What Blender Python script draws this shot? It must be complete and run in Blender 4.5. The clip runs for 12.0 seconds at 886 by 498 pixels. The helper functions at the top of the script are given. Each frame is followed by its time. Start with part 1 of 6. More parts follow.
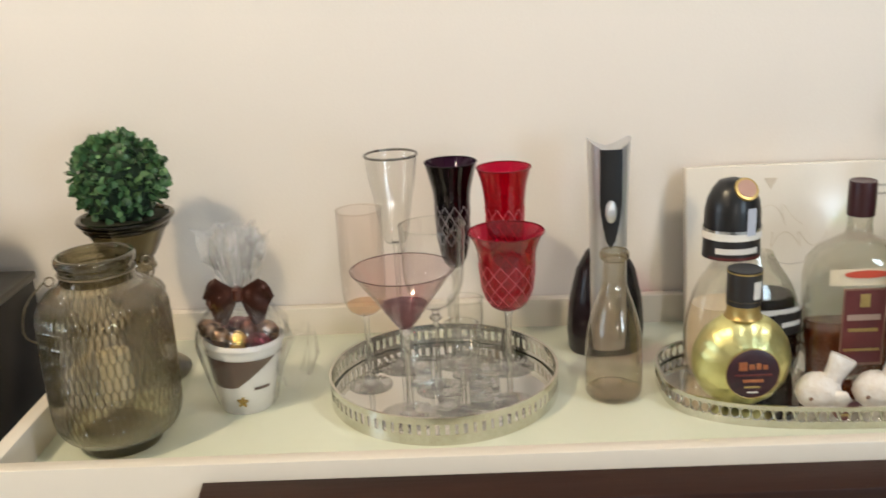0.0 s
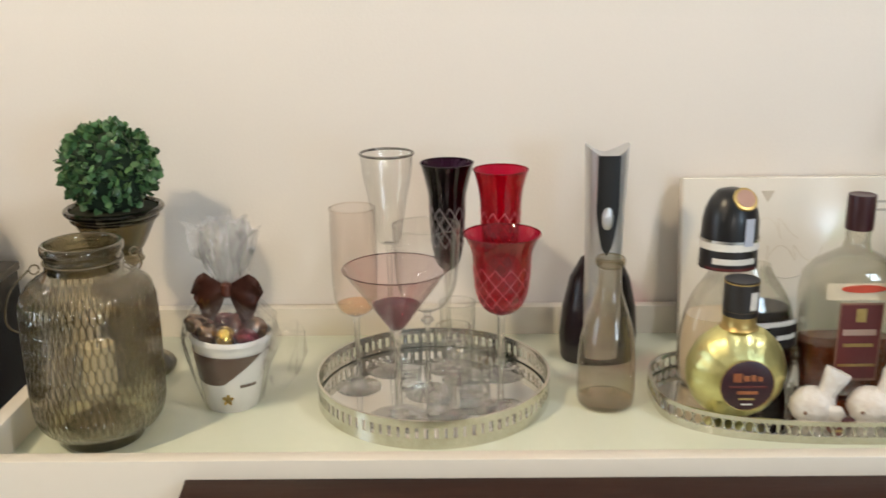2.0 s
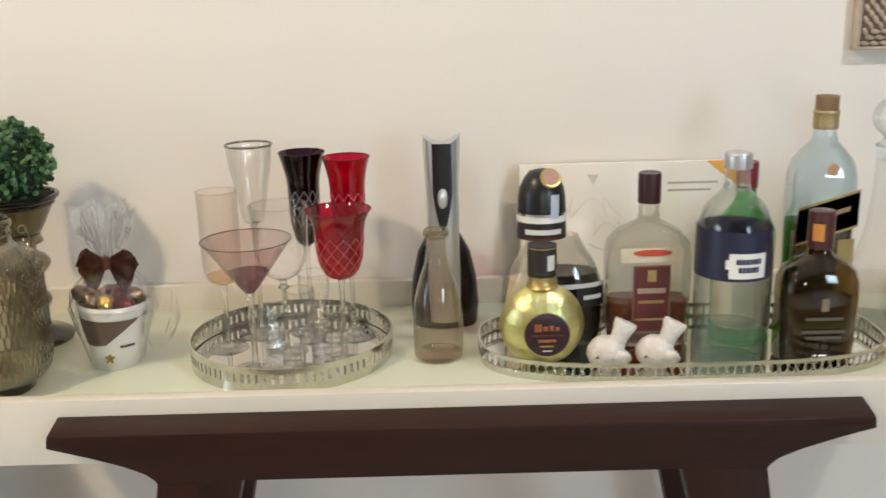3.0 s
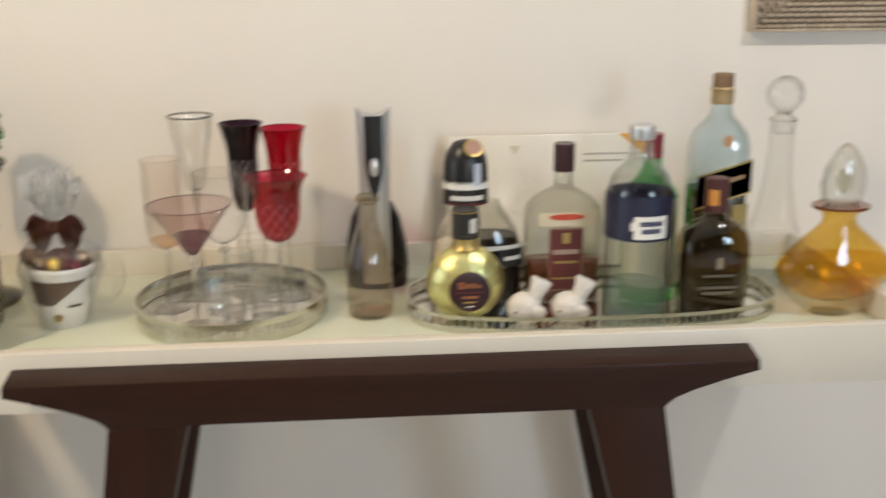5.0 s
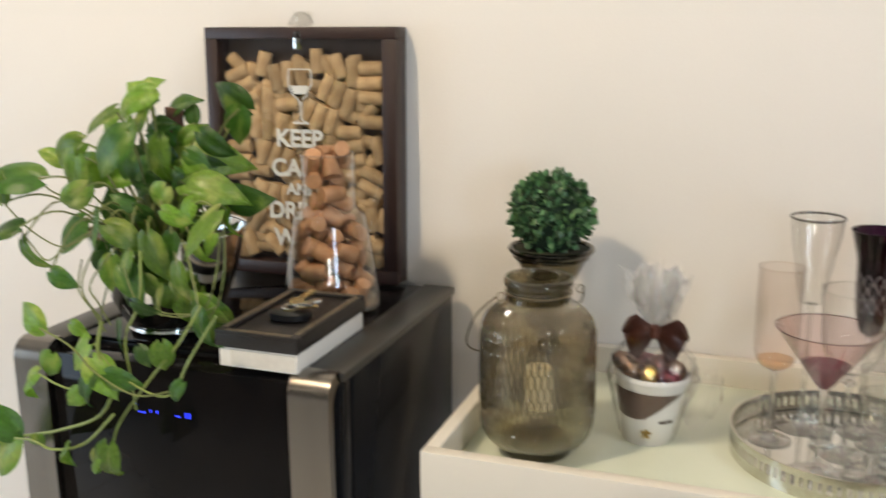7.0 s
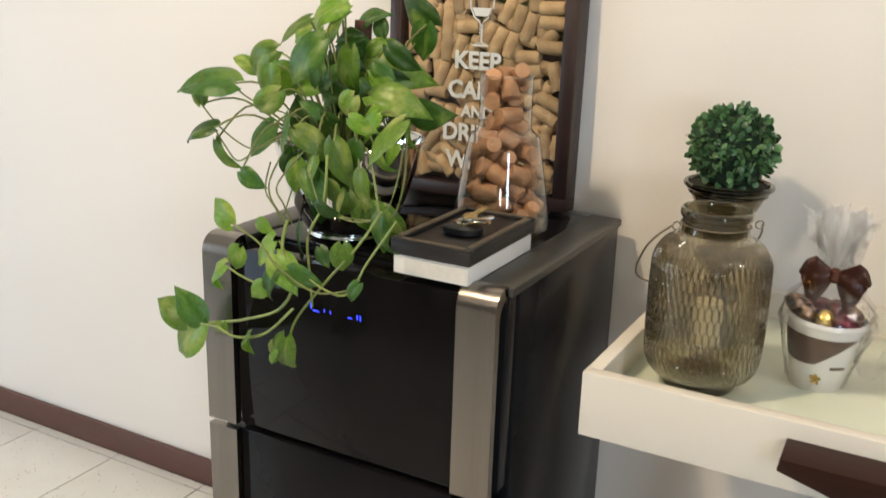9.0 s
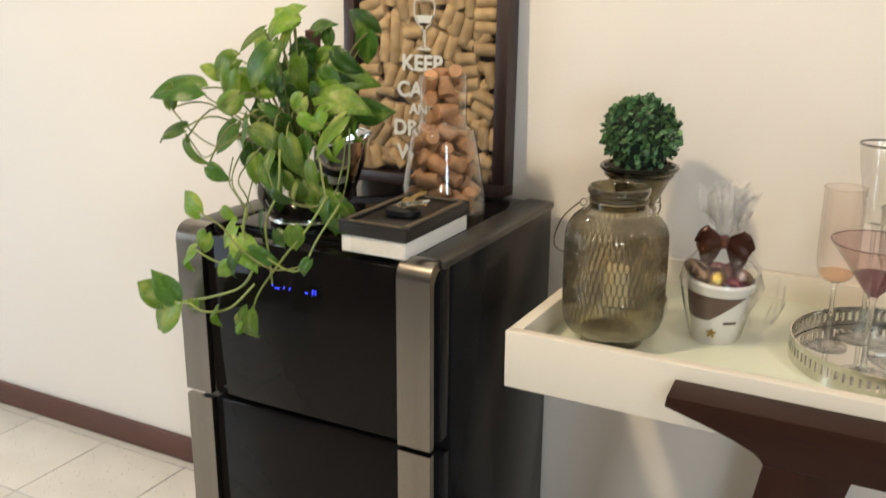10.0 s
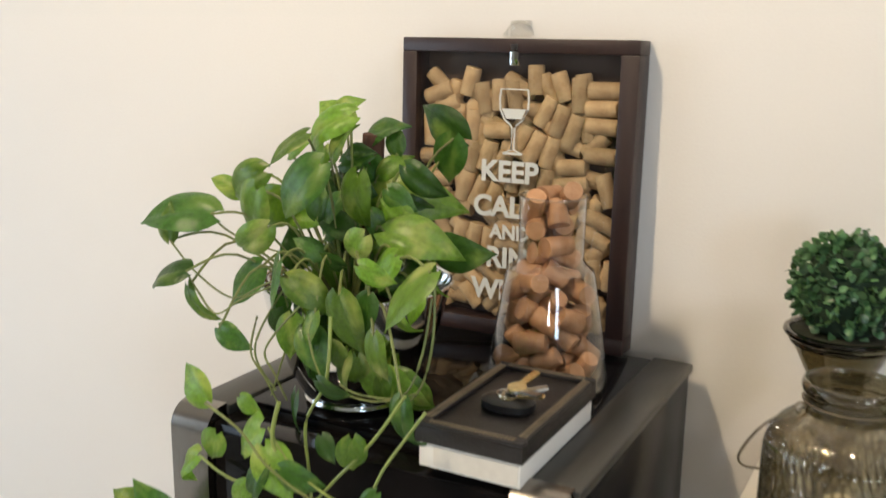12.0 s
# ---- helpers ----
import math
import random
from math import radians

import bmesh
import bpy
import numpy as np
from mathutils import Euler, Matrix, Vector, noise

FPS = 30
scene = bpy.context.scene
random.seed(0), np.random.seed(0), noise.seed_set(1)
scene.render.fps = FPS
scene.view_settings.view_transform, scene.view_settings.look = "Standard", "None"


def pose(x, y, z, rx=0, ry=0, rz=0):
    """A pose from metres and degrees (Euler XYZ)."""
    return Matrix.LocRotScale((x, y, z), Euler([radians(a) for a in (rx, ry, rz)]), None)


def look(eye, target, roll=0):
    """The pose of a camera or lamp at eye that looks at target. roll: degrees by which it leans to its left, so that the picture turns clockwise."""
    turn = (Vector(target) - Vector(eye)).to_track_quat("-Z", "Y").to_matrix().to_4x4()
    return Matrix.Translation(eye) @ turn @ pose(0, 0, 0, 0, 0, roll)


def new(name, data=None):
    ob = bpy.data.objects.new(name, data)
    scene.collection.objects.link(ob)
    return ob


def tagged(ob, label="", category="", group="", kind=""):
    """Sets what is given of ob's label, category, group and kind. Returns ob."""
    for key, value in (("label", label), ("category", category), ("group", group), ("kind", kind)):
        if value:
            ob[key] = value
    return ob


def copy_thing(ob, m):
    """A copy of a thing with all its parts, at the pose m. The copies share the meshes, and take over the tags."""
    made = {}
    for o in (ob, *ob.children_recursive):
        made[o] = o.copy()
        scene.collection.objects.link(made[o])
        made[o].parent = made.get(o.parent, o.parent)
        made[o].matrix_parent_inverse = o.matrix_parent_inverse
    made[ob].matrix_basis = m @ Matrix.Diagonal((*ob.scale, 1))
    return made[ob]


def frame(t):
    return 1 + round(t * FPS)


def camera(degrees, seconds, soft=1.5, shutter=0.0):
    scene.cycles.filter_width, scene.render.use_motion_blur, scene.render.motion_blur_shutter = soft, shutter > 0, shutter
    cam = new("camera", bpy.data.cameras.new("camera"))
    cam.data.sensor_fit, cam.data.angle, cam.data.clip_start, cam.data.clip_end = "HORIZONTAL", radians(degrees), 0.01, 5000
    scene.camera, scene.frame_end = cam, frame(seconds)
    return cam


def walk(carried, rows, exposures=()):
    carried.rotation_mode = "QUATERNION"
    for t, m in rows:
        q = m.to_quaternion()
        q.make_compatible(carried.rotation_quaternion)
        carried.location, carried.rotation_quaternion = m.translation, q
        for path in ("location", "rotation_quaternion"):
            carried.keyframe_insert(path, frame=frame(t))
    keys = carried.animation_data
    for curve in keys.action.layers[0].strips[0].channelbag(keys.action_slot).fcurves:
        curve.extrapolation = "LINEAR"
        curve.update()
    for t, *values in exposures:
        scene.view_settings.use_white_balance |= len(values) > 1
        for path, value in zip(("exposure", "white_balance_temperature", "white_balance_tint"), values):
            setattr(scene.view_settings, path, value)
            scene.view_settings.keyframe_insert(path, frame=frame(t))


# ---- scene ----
cam = camera(50.0, 12.0, shutter=0.4)
PATH = [
    (0, (0.512, -1.267, 1.148), (0.458, 0.642, 0.554), -2.8),
    (0.5, (0.51, -1.277, 1.145), (0.329, 0.639, 0.601), -1.8),
    (1, (0.483, -1.249, 1.144), (0.309, 0.66, 0.575), -0.6),
    (1.5, (0.472, -1.229, 1.13), (0.362, 0.691, 0.581), -0.2),
    (2, (0.501, -1.256, 1.13), (0.479, 0.661, 0.563), -0.7),
    (2.5, (0.585, -1.351, 1.135), (0.604, 0.57, 0.58), -0.5),
    (2.9, (0.664, -1.422, 1.143), (0.673, 0.499, 0.585), -1.3),
    (3, (0.681, -1.441, 1.126), (0.688, 0.486, 0.589), -1.4),
    (3.1, (0.691, -1.456, 1.124), (0.734, 0.473, 0.596), -1.5),
    (3.2, (0.686, -1.465, 1.13), (0.799, 0.46, 0.599), -1.6),
    (4.8, (0.694, -1.546, 1.132), (0.95, 0.361, 0.586), -0.5),
    (5, (0.691, -1.543, 1.133), (0.825, 0.365, 0.552), -0.5),
    (5.5, (0.618, -1.509, 1.124), (0.533, 0.391, 0.504), 0.5),
    (6, (0.558, -1.445, 1.127), (0.278, 0.462, 0.593), 0.7),
    (6.5, (0.456, -1.397, 1.154), (-0.019, 0.476, 0.641), 0.2),
    (7, (0.374, -1.375, 1.154), (-0.281, 0.457, 0.692), -0.3),
    (7.2, (0.353, -1.367, 1.144), (-0.379, 0.443, 0.713), -0.1),
    (7.5, (0.316, -1.372, 1.147), (-0.496, 0.405, 0.716), 0.5),
    (7.7, (0.303, -1.371, 1.148), (-0.562, 0.383, 0.73), 0.5),
    (9.3, (0.384, -1.443, 1.124), (-0.527, 0.229, 0.514), 1.7),
    (9.5, (0.426, -1.481, 1.129), (-0.488, 0.187, 0.509), 1.6),
    (10, (0.494, -1.52, 1.144), (-0.411, 0.169, 0.572), 0.3),
    (10.5, (0.458, -1.473, 1.162), (-0.412, 0.282, 0.758), 0.7),
    (11, (0.343, -1.388, 1.171), (-0.485, 0.399, 0.824), 0.3),
    (11.5, (0.236, -1.304, 1.149), (-0.625, 0.44, 0.682), -0.0),
    (12, (0.17, -1.173, 1.152), (-0.755, 0.545, 0.714), 0.8),
]
walk(cam, [(t, look(eye, target, roll)) for t, eye, target, roll in PATH], exposures=[(0.0, 0.0, 6450, 10), (2.0, -0.05, 6400, 10), (3.0, -0.04, 6350, 10), (5.0, -0.1, 6550, 10), (6.5, -0.04, 6500, 10), (7.5, -0.06, 6080, 10), (9.5, 0.03, 6500, 10), (10.5, -0.11, 6750, 10), (11.0, -0.4, 6600, 10), (11.4, -0.12, 6350, 10), (12.0, -0.06, 6300, 10)])
scene.cycles.transparent_max_bounces = 32

# ---- world and lights ----
world = bpy.data.worlds.new("sky")
scene.world = world
world.use_nodes = True
sky = world.node_tree.nodes.new("ShaderNodeTexSky")
sky.sky_type, sky.sun_disc = "NISHITA", False
sky.sun_elevation, sky.sun_rotation = radians(35), radians(120)
world.node_tree.links.new(sky.outputs[0], world.node_tree.nodes["Background"].inputs[0])
world.node_tree.nodes["Background"].inputs[1].default_value = 0.1


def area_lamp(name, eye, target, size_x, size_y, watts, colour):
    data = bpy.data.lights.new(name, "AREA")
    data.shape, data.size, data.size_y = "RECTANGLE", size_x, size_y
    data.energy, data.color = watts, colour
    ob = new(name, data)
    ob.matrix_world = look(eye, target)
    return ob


ROOM_X0, ROOM_X1, ROOM_Y, ROOM_Z = -2.7, 3.1, -5.2, 2.6
WIN_R = (-4.45, -3.65, 0.75, 1.85)    # window in the right wall: y0, y1, z0, z1
WIN_L = (-2.3, -0.9, 0.25, 1.55)      # window in the left wall: y0, y1, z0, z1
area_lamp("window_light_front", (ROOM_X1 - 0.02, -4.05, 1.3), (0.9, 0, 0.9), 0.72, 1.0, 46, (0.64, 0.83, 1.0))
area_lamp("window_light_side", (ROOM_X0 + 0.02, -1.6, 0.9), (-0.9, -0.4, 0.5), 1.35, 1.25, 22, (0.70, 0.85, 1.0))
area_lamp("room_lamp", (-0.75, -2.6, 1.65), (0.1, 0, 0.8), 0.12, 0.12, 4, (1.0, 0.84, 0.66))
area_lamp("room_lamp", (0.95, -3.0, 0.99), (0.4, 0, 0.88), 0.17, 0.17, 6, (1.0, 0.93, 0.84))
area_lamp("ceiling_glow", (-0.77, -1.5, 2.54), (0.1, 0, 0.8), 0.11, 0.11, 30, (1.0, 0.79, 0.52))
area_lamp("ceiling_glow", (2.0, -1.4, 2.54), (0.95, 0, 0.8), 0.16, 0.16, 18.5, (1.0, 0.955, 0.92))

# ---- helpers ----
def place(bm, name, material, smooth=35):
    me = bpy.data.meshes.new(name)
    bmesh.ops.recalc_face_normals(bm, faces=bm.faces)
    bm.to_mesh(me)
    bm.free()
    me.materials.append(material)
    if smooth:
        me.shade_smooth()
        me.set_sharp_from_angle(angle=radians(smooth))
    return me


def part(name, bm, material, parent, label="", smooth=35):
    ob = new(name, place(bm, name, material, smooth))
    ob.parent = parent
    return tagged(ob, label)


def solid(name, bm, material, label, category, kind="", group="", smooth=35):
    return tagged(new(name, place(bm, name, material, smooth)), label, category, group, kind)


def thing(name, at, label, category, group="", turn=0):
    ob = new(name)
    ob.empty_display_size = 0.02
    ob.matrix_world = pose(*at, 0, 0, turn)
    return tagged(ob, label, category, group)


def shared(name, me, parent, m):
    ob = new(name, me)
    ob.parent = parent
    ob.matrix_basis = m
    return ob


def box(x0, x1, y0, y1, z0, z1, bevel=0.0, bm=None, segments=2):
    bm = bm or bmesh.new()
    m = Matrix.LocRotScale(((x0 + x1) / 2, (y0 + y1) / 2, (z0 + z1) / 2), None, (x1 - x0, y1 - y0, z1 - z0))
    made = bmesh.ops.create_cube(bm, size=1, matrix=m)
    if bevel:
        edges = list({e for v in made["verts"] for e in v.link_edges})
        bmesh.ops.bevel(bm, geom=edges, offset=bevel, segments=segments, affect="EDGES", profile=0.5)
    return bm


def curve_point(a, rx, ry, p):
    c, s = math.cos(a), math.sin(a)
    k = (abs(c) ** p + abs(s) ** p) ** (-1 / p)
    return rx * c * k, ry * s * k


def loft(rows, n=40, low=True, high=True, bm=None, cx=0.0, cy=0.0):
    """A skin over rows of (z, rx, ry, power)."""
    bm = bm or bmesh.new()
    rings = []
    for z, rx, ry, p in rows:
        rings.append([bm.verts.new((cx + x, cy + y, z)) for x, y in (curve_point(2 * math.pi * i / n, rx, ry, p) for i in range(n))])
    for a, b in zip(rings, rings[1:]):
        for i in range(n):
            bm.faces.new((a[i], a[(i + 1) % n], b[(i + 1) % n], b[i]))
    if low:
        bm.faces.new(rings[0][::-1])
    if high:
        bm.faces.new(rings[-1])
    return bm


def lathe(profile, n=40, low=True, high=True, bm=None, cx=0.0, cy=0.0):
    return loft([(z, r, r, 2) for r, z in profile], n, low, high, bm, cx, cy)


def rounded(profile, steps=5):
    """A smooth run of points through a profile."""
    pts = [Vector(p) for p in profile]
    out = []
    for i in range(len(pts) - 1):
        a, b, c, d = pts[max(i - 1, 0)], pts[i], pts[i + 1], pts[min(i + 2, len(pts) - 1)]
        for k in range(steps):
            t = k / steps
            out.append(tuple(0.5 * ((2 * b) + (c - a) * t + (2 * a - 5 * b + 4 * c - d) * t * t + (3 * b - a - 3 * c + d) * t ** 3)))
    return out + [tuple(pts[-1])]


def patch(rx, ry, p, z0, z1, a0, a1, off=0.0006, n=14, bm=None, rows=1):
    """A label that follows a bottle's side between two angles in degrees."""
    bm = bm or bmesh.new()
    grid = []
    for j in range(rows + 1):
        z = z0 + (z1 - z0) * j / rows
        grid.append([bm.verts.new((*curve_point(radians(a0 + (a1 - a0) * i / n), rx + off, ry + off, p), z)) for i in range(n + 1)])
    for a, b in zip(grid, grid[1:]):
        for i in range(n):
            bm.faces.new((a[i], a[i + 1], b[i + 1], b[i]))
    return bm


def tube(pts, r, n=8, bm=None, closed=False, taper=1.0):
    bm = bm or bmesh.new()
    pts = [Vector(p) for p in pts]
    rings, up = [], Vector((0, 0, 1))
    count = len(pts)
    for i, p in enumerate(pts):
        a, b = pts[(i - 1) % count if closed else max(i - 1, 0)], pts[(i + 1) % count if closed else min(i + 1, count - 1)]
        d = (b - a).normalized()
        side = d.cross(up) if abs(d.dot(up)) < 0.95 else d.cross(Vector((1, 0, 0)))
        side.normalize()
        top = side.cross(d)
        rr = r * (1 + (taper - 1) * i / max(count - 1, 1))
        rings.append([bm.verts.new(p + rr * (math.cos(2 * math.pi * k / n) * side + math.sin(2 * math.pi * k / n) * top)) for k in range(n)])
    for a, b in zip(rings, rings[1:] + ([rings[0]] if closed else [])):
        for k in range(n):
            bm.faces.new((a[k], a[(k + 1) % n], b[(k + 1) % n], b[k]))
    if not closed:
        bm.faces.new(rings[0][::-1]), bm.faces.new(rings[-1])
    return bm


def circle(r, z, n=48, cx=0.0, cy=0.0):
    return [(cx + r * math.cos(2 * math.pi * i / n), cy + r * math.sin(2 * math.pi * i / n), z) for i in range(n)]


def ring(r, z, wire, n=48, bm=None, cx=0.0, cy=0.0):
    return tube(circle(r, z, n, cx, cy), wire, 8, bm, True)


def prism(outline, y0, y1, bevel=0.0):
    """An outline in x and z, given thickness along y."""
    bm = bmesh.new()
    front = [bm.verts.new((x, y0, z)) for x, z in outline]
    back = [bm.verts.new((x, y1, z)) for x, z in outline]
    bm.faces.new(front), bm.faces.new(back[::-1])
    for i in range(len(outline)):
        j = (i + 1) % len(outline)
        bm.faces.new((front[i], front[j], back[j], back[i]))
    if bevel:
        bmesh.ops.bevel(bm, geom=list(bm.edges), offset=bevel, segments=2, affect="EDGES", profile=0.5)
    return bm


def shift(bm, m):
    bmesh.ops.transform(bm, matrix=m, verts=bm.verts)
    return bm


def words(text, size, material, parent, name, m, depth=0.0003):
    data = bpy.data.curves.new(name, "FONT")
    data.body, data.size, data.extrude, data.align_x = text, size, depth, "CENTER"
    data.offset = size * 0.035
    shape = bpy.data.objects.new(name, data)
    scene.collection.objects.link(shape)
    bpy.context.view_layer.update()
    me = bpy.data.meshes.new_from_object(shape)
    bpy.data.objects.remove(shape)
    me.materials.clear()
    me.materials.append(material)
    return shared(name, me, parent, m)


# ---- materials ----
def nodes_of(name):
    m = bpy.data.materials.new(name)
    m.use_nodes = True
    return m, m.node_tree.nodes, m.node_tree.links, m.node_tree.nodes["Principled BSDF"]


def surface(name, colour, rough=0.5, metal=0.0, second=None, scale=8.0, fine=120.0, vary=0.12, bump=0.1, stretch=(1, 1, 1), island=0.0, pieces=0.0, coat=0.0, sheen=0.0, rough_vary=0.05):
    """A surface whose colour wanders between two tones at a broad and a fine scale, with a fine relief."""
    m, n, l, b = nodes_of(name)
    second = second or tuple(c * (1 - vary * 1.5) for c in colour)
    co, mp = n.new("ShaderNodeTexCoord"), n.new("ShaderNodeMapping")
    mp.inputs["Scale"].default_value = stretch
    l.new(co.outputs["Object"], mp.inputs[0])
    broad, grain = n.new("ShaderNodeTexNoise"), n.new("ShaderNodeTexNoise")
    broad.inputs["Scale"].default_value, grain.inputs["Scale"].default_value = scale, fine
    broad.inputs["Detail"].default_value, grain.inputs["Detail"].default_value = 4, 3
    l.new(mp.outputs[0], broad.inputs[0]), l.new(mp.outputs[0], grain.inputs[0])
    add = n.new("ShaderNodeMath")
    add.operation = "MULTIPLY_ADD"
    add.inputs[1].default_value = 0.45
    l.new(grain.outputs[0], add.inputs[0]), l.new(broad.outputs[0], add.inputs[2])
    ramp = n.new("ShaderNodeMapRange")
    ramp.inputs[1].default_value, ramp.inputs[2].default_value = 0.45, 1.0
    l.new(add.outputs[0], ramp.inputs[0])
    mix = n.new("ShaderNodeMix")
    mix.data_type = "RGBA"
    mix.inputs[6].default_value, mix.inputs[7].default_value = (*colour, 1), (*second, 1)
    l.new(ramp.outputs[0], mix.inputs[0])
    last = mix.outputs[2]
    for amount, socket in ((island, "isl"), (pieces, "obj")):
        if amount:
            src = n.new("ShaderNodeNewGeometry").outputs["Random Per Island"] if socket == "isl" else n.new("ShaderNodeObjectInfo").outputs["Random"]
            val = n.new("ShaderNodeMapRange")
            val.inputs[3].default_value, val.inputs[4].default_value = 1 - amount, 1 + amount
            l.new(src, val.inputs[0])
            hsv = n.new("ShaderNodeHueSaturation")
            l.new(val.outputs[0], hsv.inputs["Value"]), l.new(last, hsv.inputs["Color"])
            last = hsv.outputs[0]
    l.new(last, b.inputs["Base Color"])
    rr = n.new("ShaderNodeMapRange")
    rr.inputs[3].default_value, rr.inputs[4].default_value = max(rough - rough_vary, 0.02), min(rough + rough_vary, 1)
    l.new(grain.outputs[0], rr.inputs[0]), l.new(rr.outputs[0], b.inputs["Roughness"])
    b.inputs["Metallic"].default_value = metal
    b.inputs["Coat Weight"].default_value = coat
    if bump:
        bp = n.new("ShaderNodeBump")
        bp.inputs["Strength"].default_value, bp.inputs["Distance"].default_value = bump, 0.002
        l.new(grain.outputs[0], bp.inputs["Height"]), l.new(bp.outputs[0], b.inputs["Normal"])
    return m


def clear(name, tint, gloss=1.0, rough=0.02, bump=0.0, scale=60.0, solid_part=0.0, stretch=(1, 1, 1), haze=0.0, body=(0.88, 0.88, 0.88)):
    """Thin glass or film: light passes with a tint, and the surface shines by its angle. solid_part mixes in bending glass."""
    m, n, l, b = nodes_of(name)
    n.remove(b)
    out = n["Material Output"]
    tr, gl, fr, mix = n.new("ShaderNodeBsdfTransparent"), n.new("ShaderNodeBsdfGlossy"), n.new("ShaderNodeLayerWeight"), n.new("ShaderNodeMixShader")
    tr.inputs[0].default_value = (*tint, 1)
    gl.inputs["Roughness"].default_value = rough
    fr.inputs[0].default_value = 0.5
    steep, scaled = n.new("ShaderNodeMath"), n.new("ShaderNodeMath")
    steep.operation, steep.inputs[1].default_value = "POWER", 3.0
    scaled.operation, scaled.use_clamp = "MULTIPLY_ADD", True
    scaled.inputs[1].default_value, scaled.inputs[2].default_value = 0.55 * gloss, 0.035 * gloss
    l.new(fr.outputs["Facing"], steep.inputs[0]), l.new(steep.outputs[0], scaled.inputs[0]), l.new(scaled.outputs[0], mix.inputs[0])
    base = tr.outputs[0]
    if bump:
        co, mp, nz, bp = n.new("ShaderNodeTexCoord"), n.new("ShaderNodeMapping"), n.new("ShaderNodeTexNoise"), n.new("ShaderNodeBump")
        mp.inputs["Scale"].default_value = stretch
        nz.inputs["Scale"].default_value, nz.inputs["Detail"].default_value = scale, 3
        bp.inputs["Strength"].default_value, bp.inputs["Distance"].default_value = bump, 0.004
        l.new(co.outputs["Object"], mp.inputs[0]), l.new(mp.outputs[0], nz.inputs[0]), l.new(nz.outputs[0], bp.inputs["Height"])
        l.new(bp.outputs[0], gl.inputs["Normal"]), l.new(bp.outputs[0], fr.inputs["Normal"])
    if haze:
        df, both = n.new("ShaderNodeBsdfDiffuse"), n.new("ShaderNodeMixShader")
        df.inputs[0].default_value, both.inputs[0].default_value = (*body, 1), haze
        l.new(base, both.inputs[1]), l.new(df.outputs[0], both.inputs[2])
        base = both.outputs[0]
    if solid_part:
        gs, two = n.new("ShaderNodeBsdfGlass"), n.new("ShaderNodeMixShader")
        gs.inputs["Color"].default_value, gs.inputs["IOR"].default_value, gs.inputs["Roughness"].default_value = (*tint, 1), 1.45, rough
        two.inputs[0].default_value = solid_part
        l.new(base, two.inputs[1]), l.new(gs.outputs[0], two.inputs[2])
        base = two.outputs[0]
    l.new(base, mix.inputs[1]), l.new(gl.outputs[0], mix.inputs[2]), l.new(mix.outputs[0], out.inputs[0])
    return m


def liquid(name, tint, depth):
    """A drink: clear with a tint and a little body of its own colour."""
    m, n, l, b = nodes_of(name)
    tr, mix, nz = n.new("ShaderNodeBsdfTransparent"), n.new("ShaderNodeMixShader"), n.new("ShaderNodeTexNoise")
    tr.inputs[0].default_value = (*tint, 1)
    b.inputs["Base Color"].default_value, b.inputs["Roughness"].default_value = (*[c * 0.6 for c in tint], 1), 0.1
    nz.inputs["Scale"].default_value = 30
    rr = n.new("ShaderNodeMapRange")
    rr.inputs[3].default_value, rr.inputs[4].default_value = depth * 0.8, depth * 1.2
    l.new(nz.outputs[0], rr.inputs[0]), l.new(rr.outputs[0], mix.inputs[0])
    l.new(tr.outputs[0], mix.inputs[1]), l.new(b.outputs[0], mix.inputs[2]), l.new(mix.outputs[0], n["Material Output"].inputs[0])
    return m


def glow(name, colour, strength):
    m, n, l, b = nodes_of(name)
    b.inputs["Base Color"].default_value = (*colour, 1)
    b.inputs["Emission Color"].default_value, b.inputs["Emission Strength"].default_value = (*colour, 1), strength
    return m


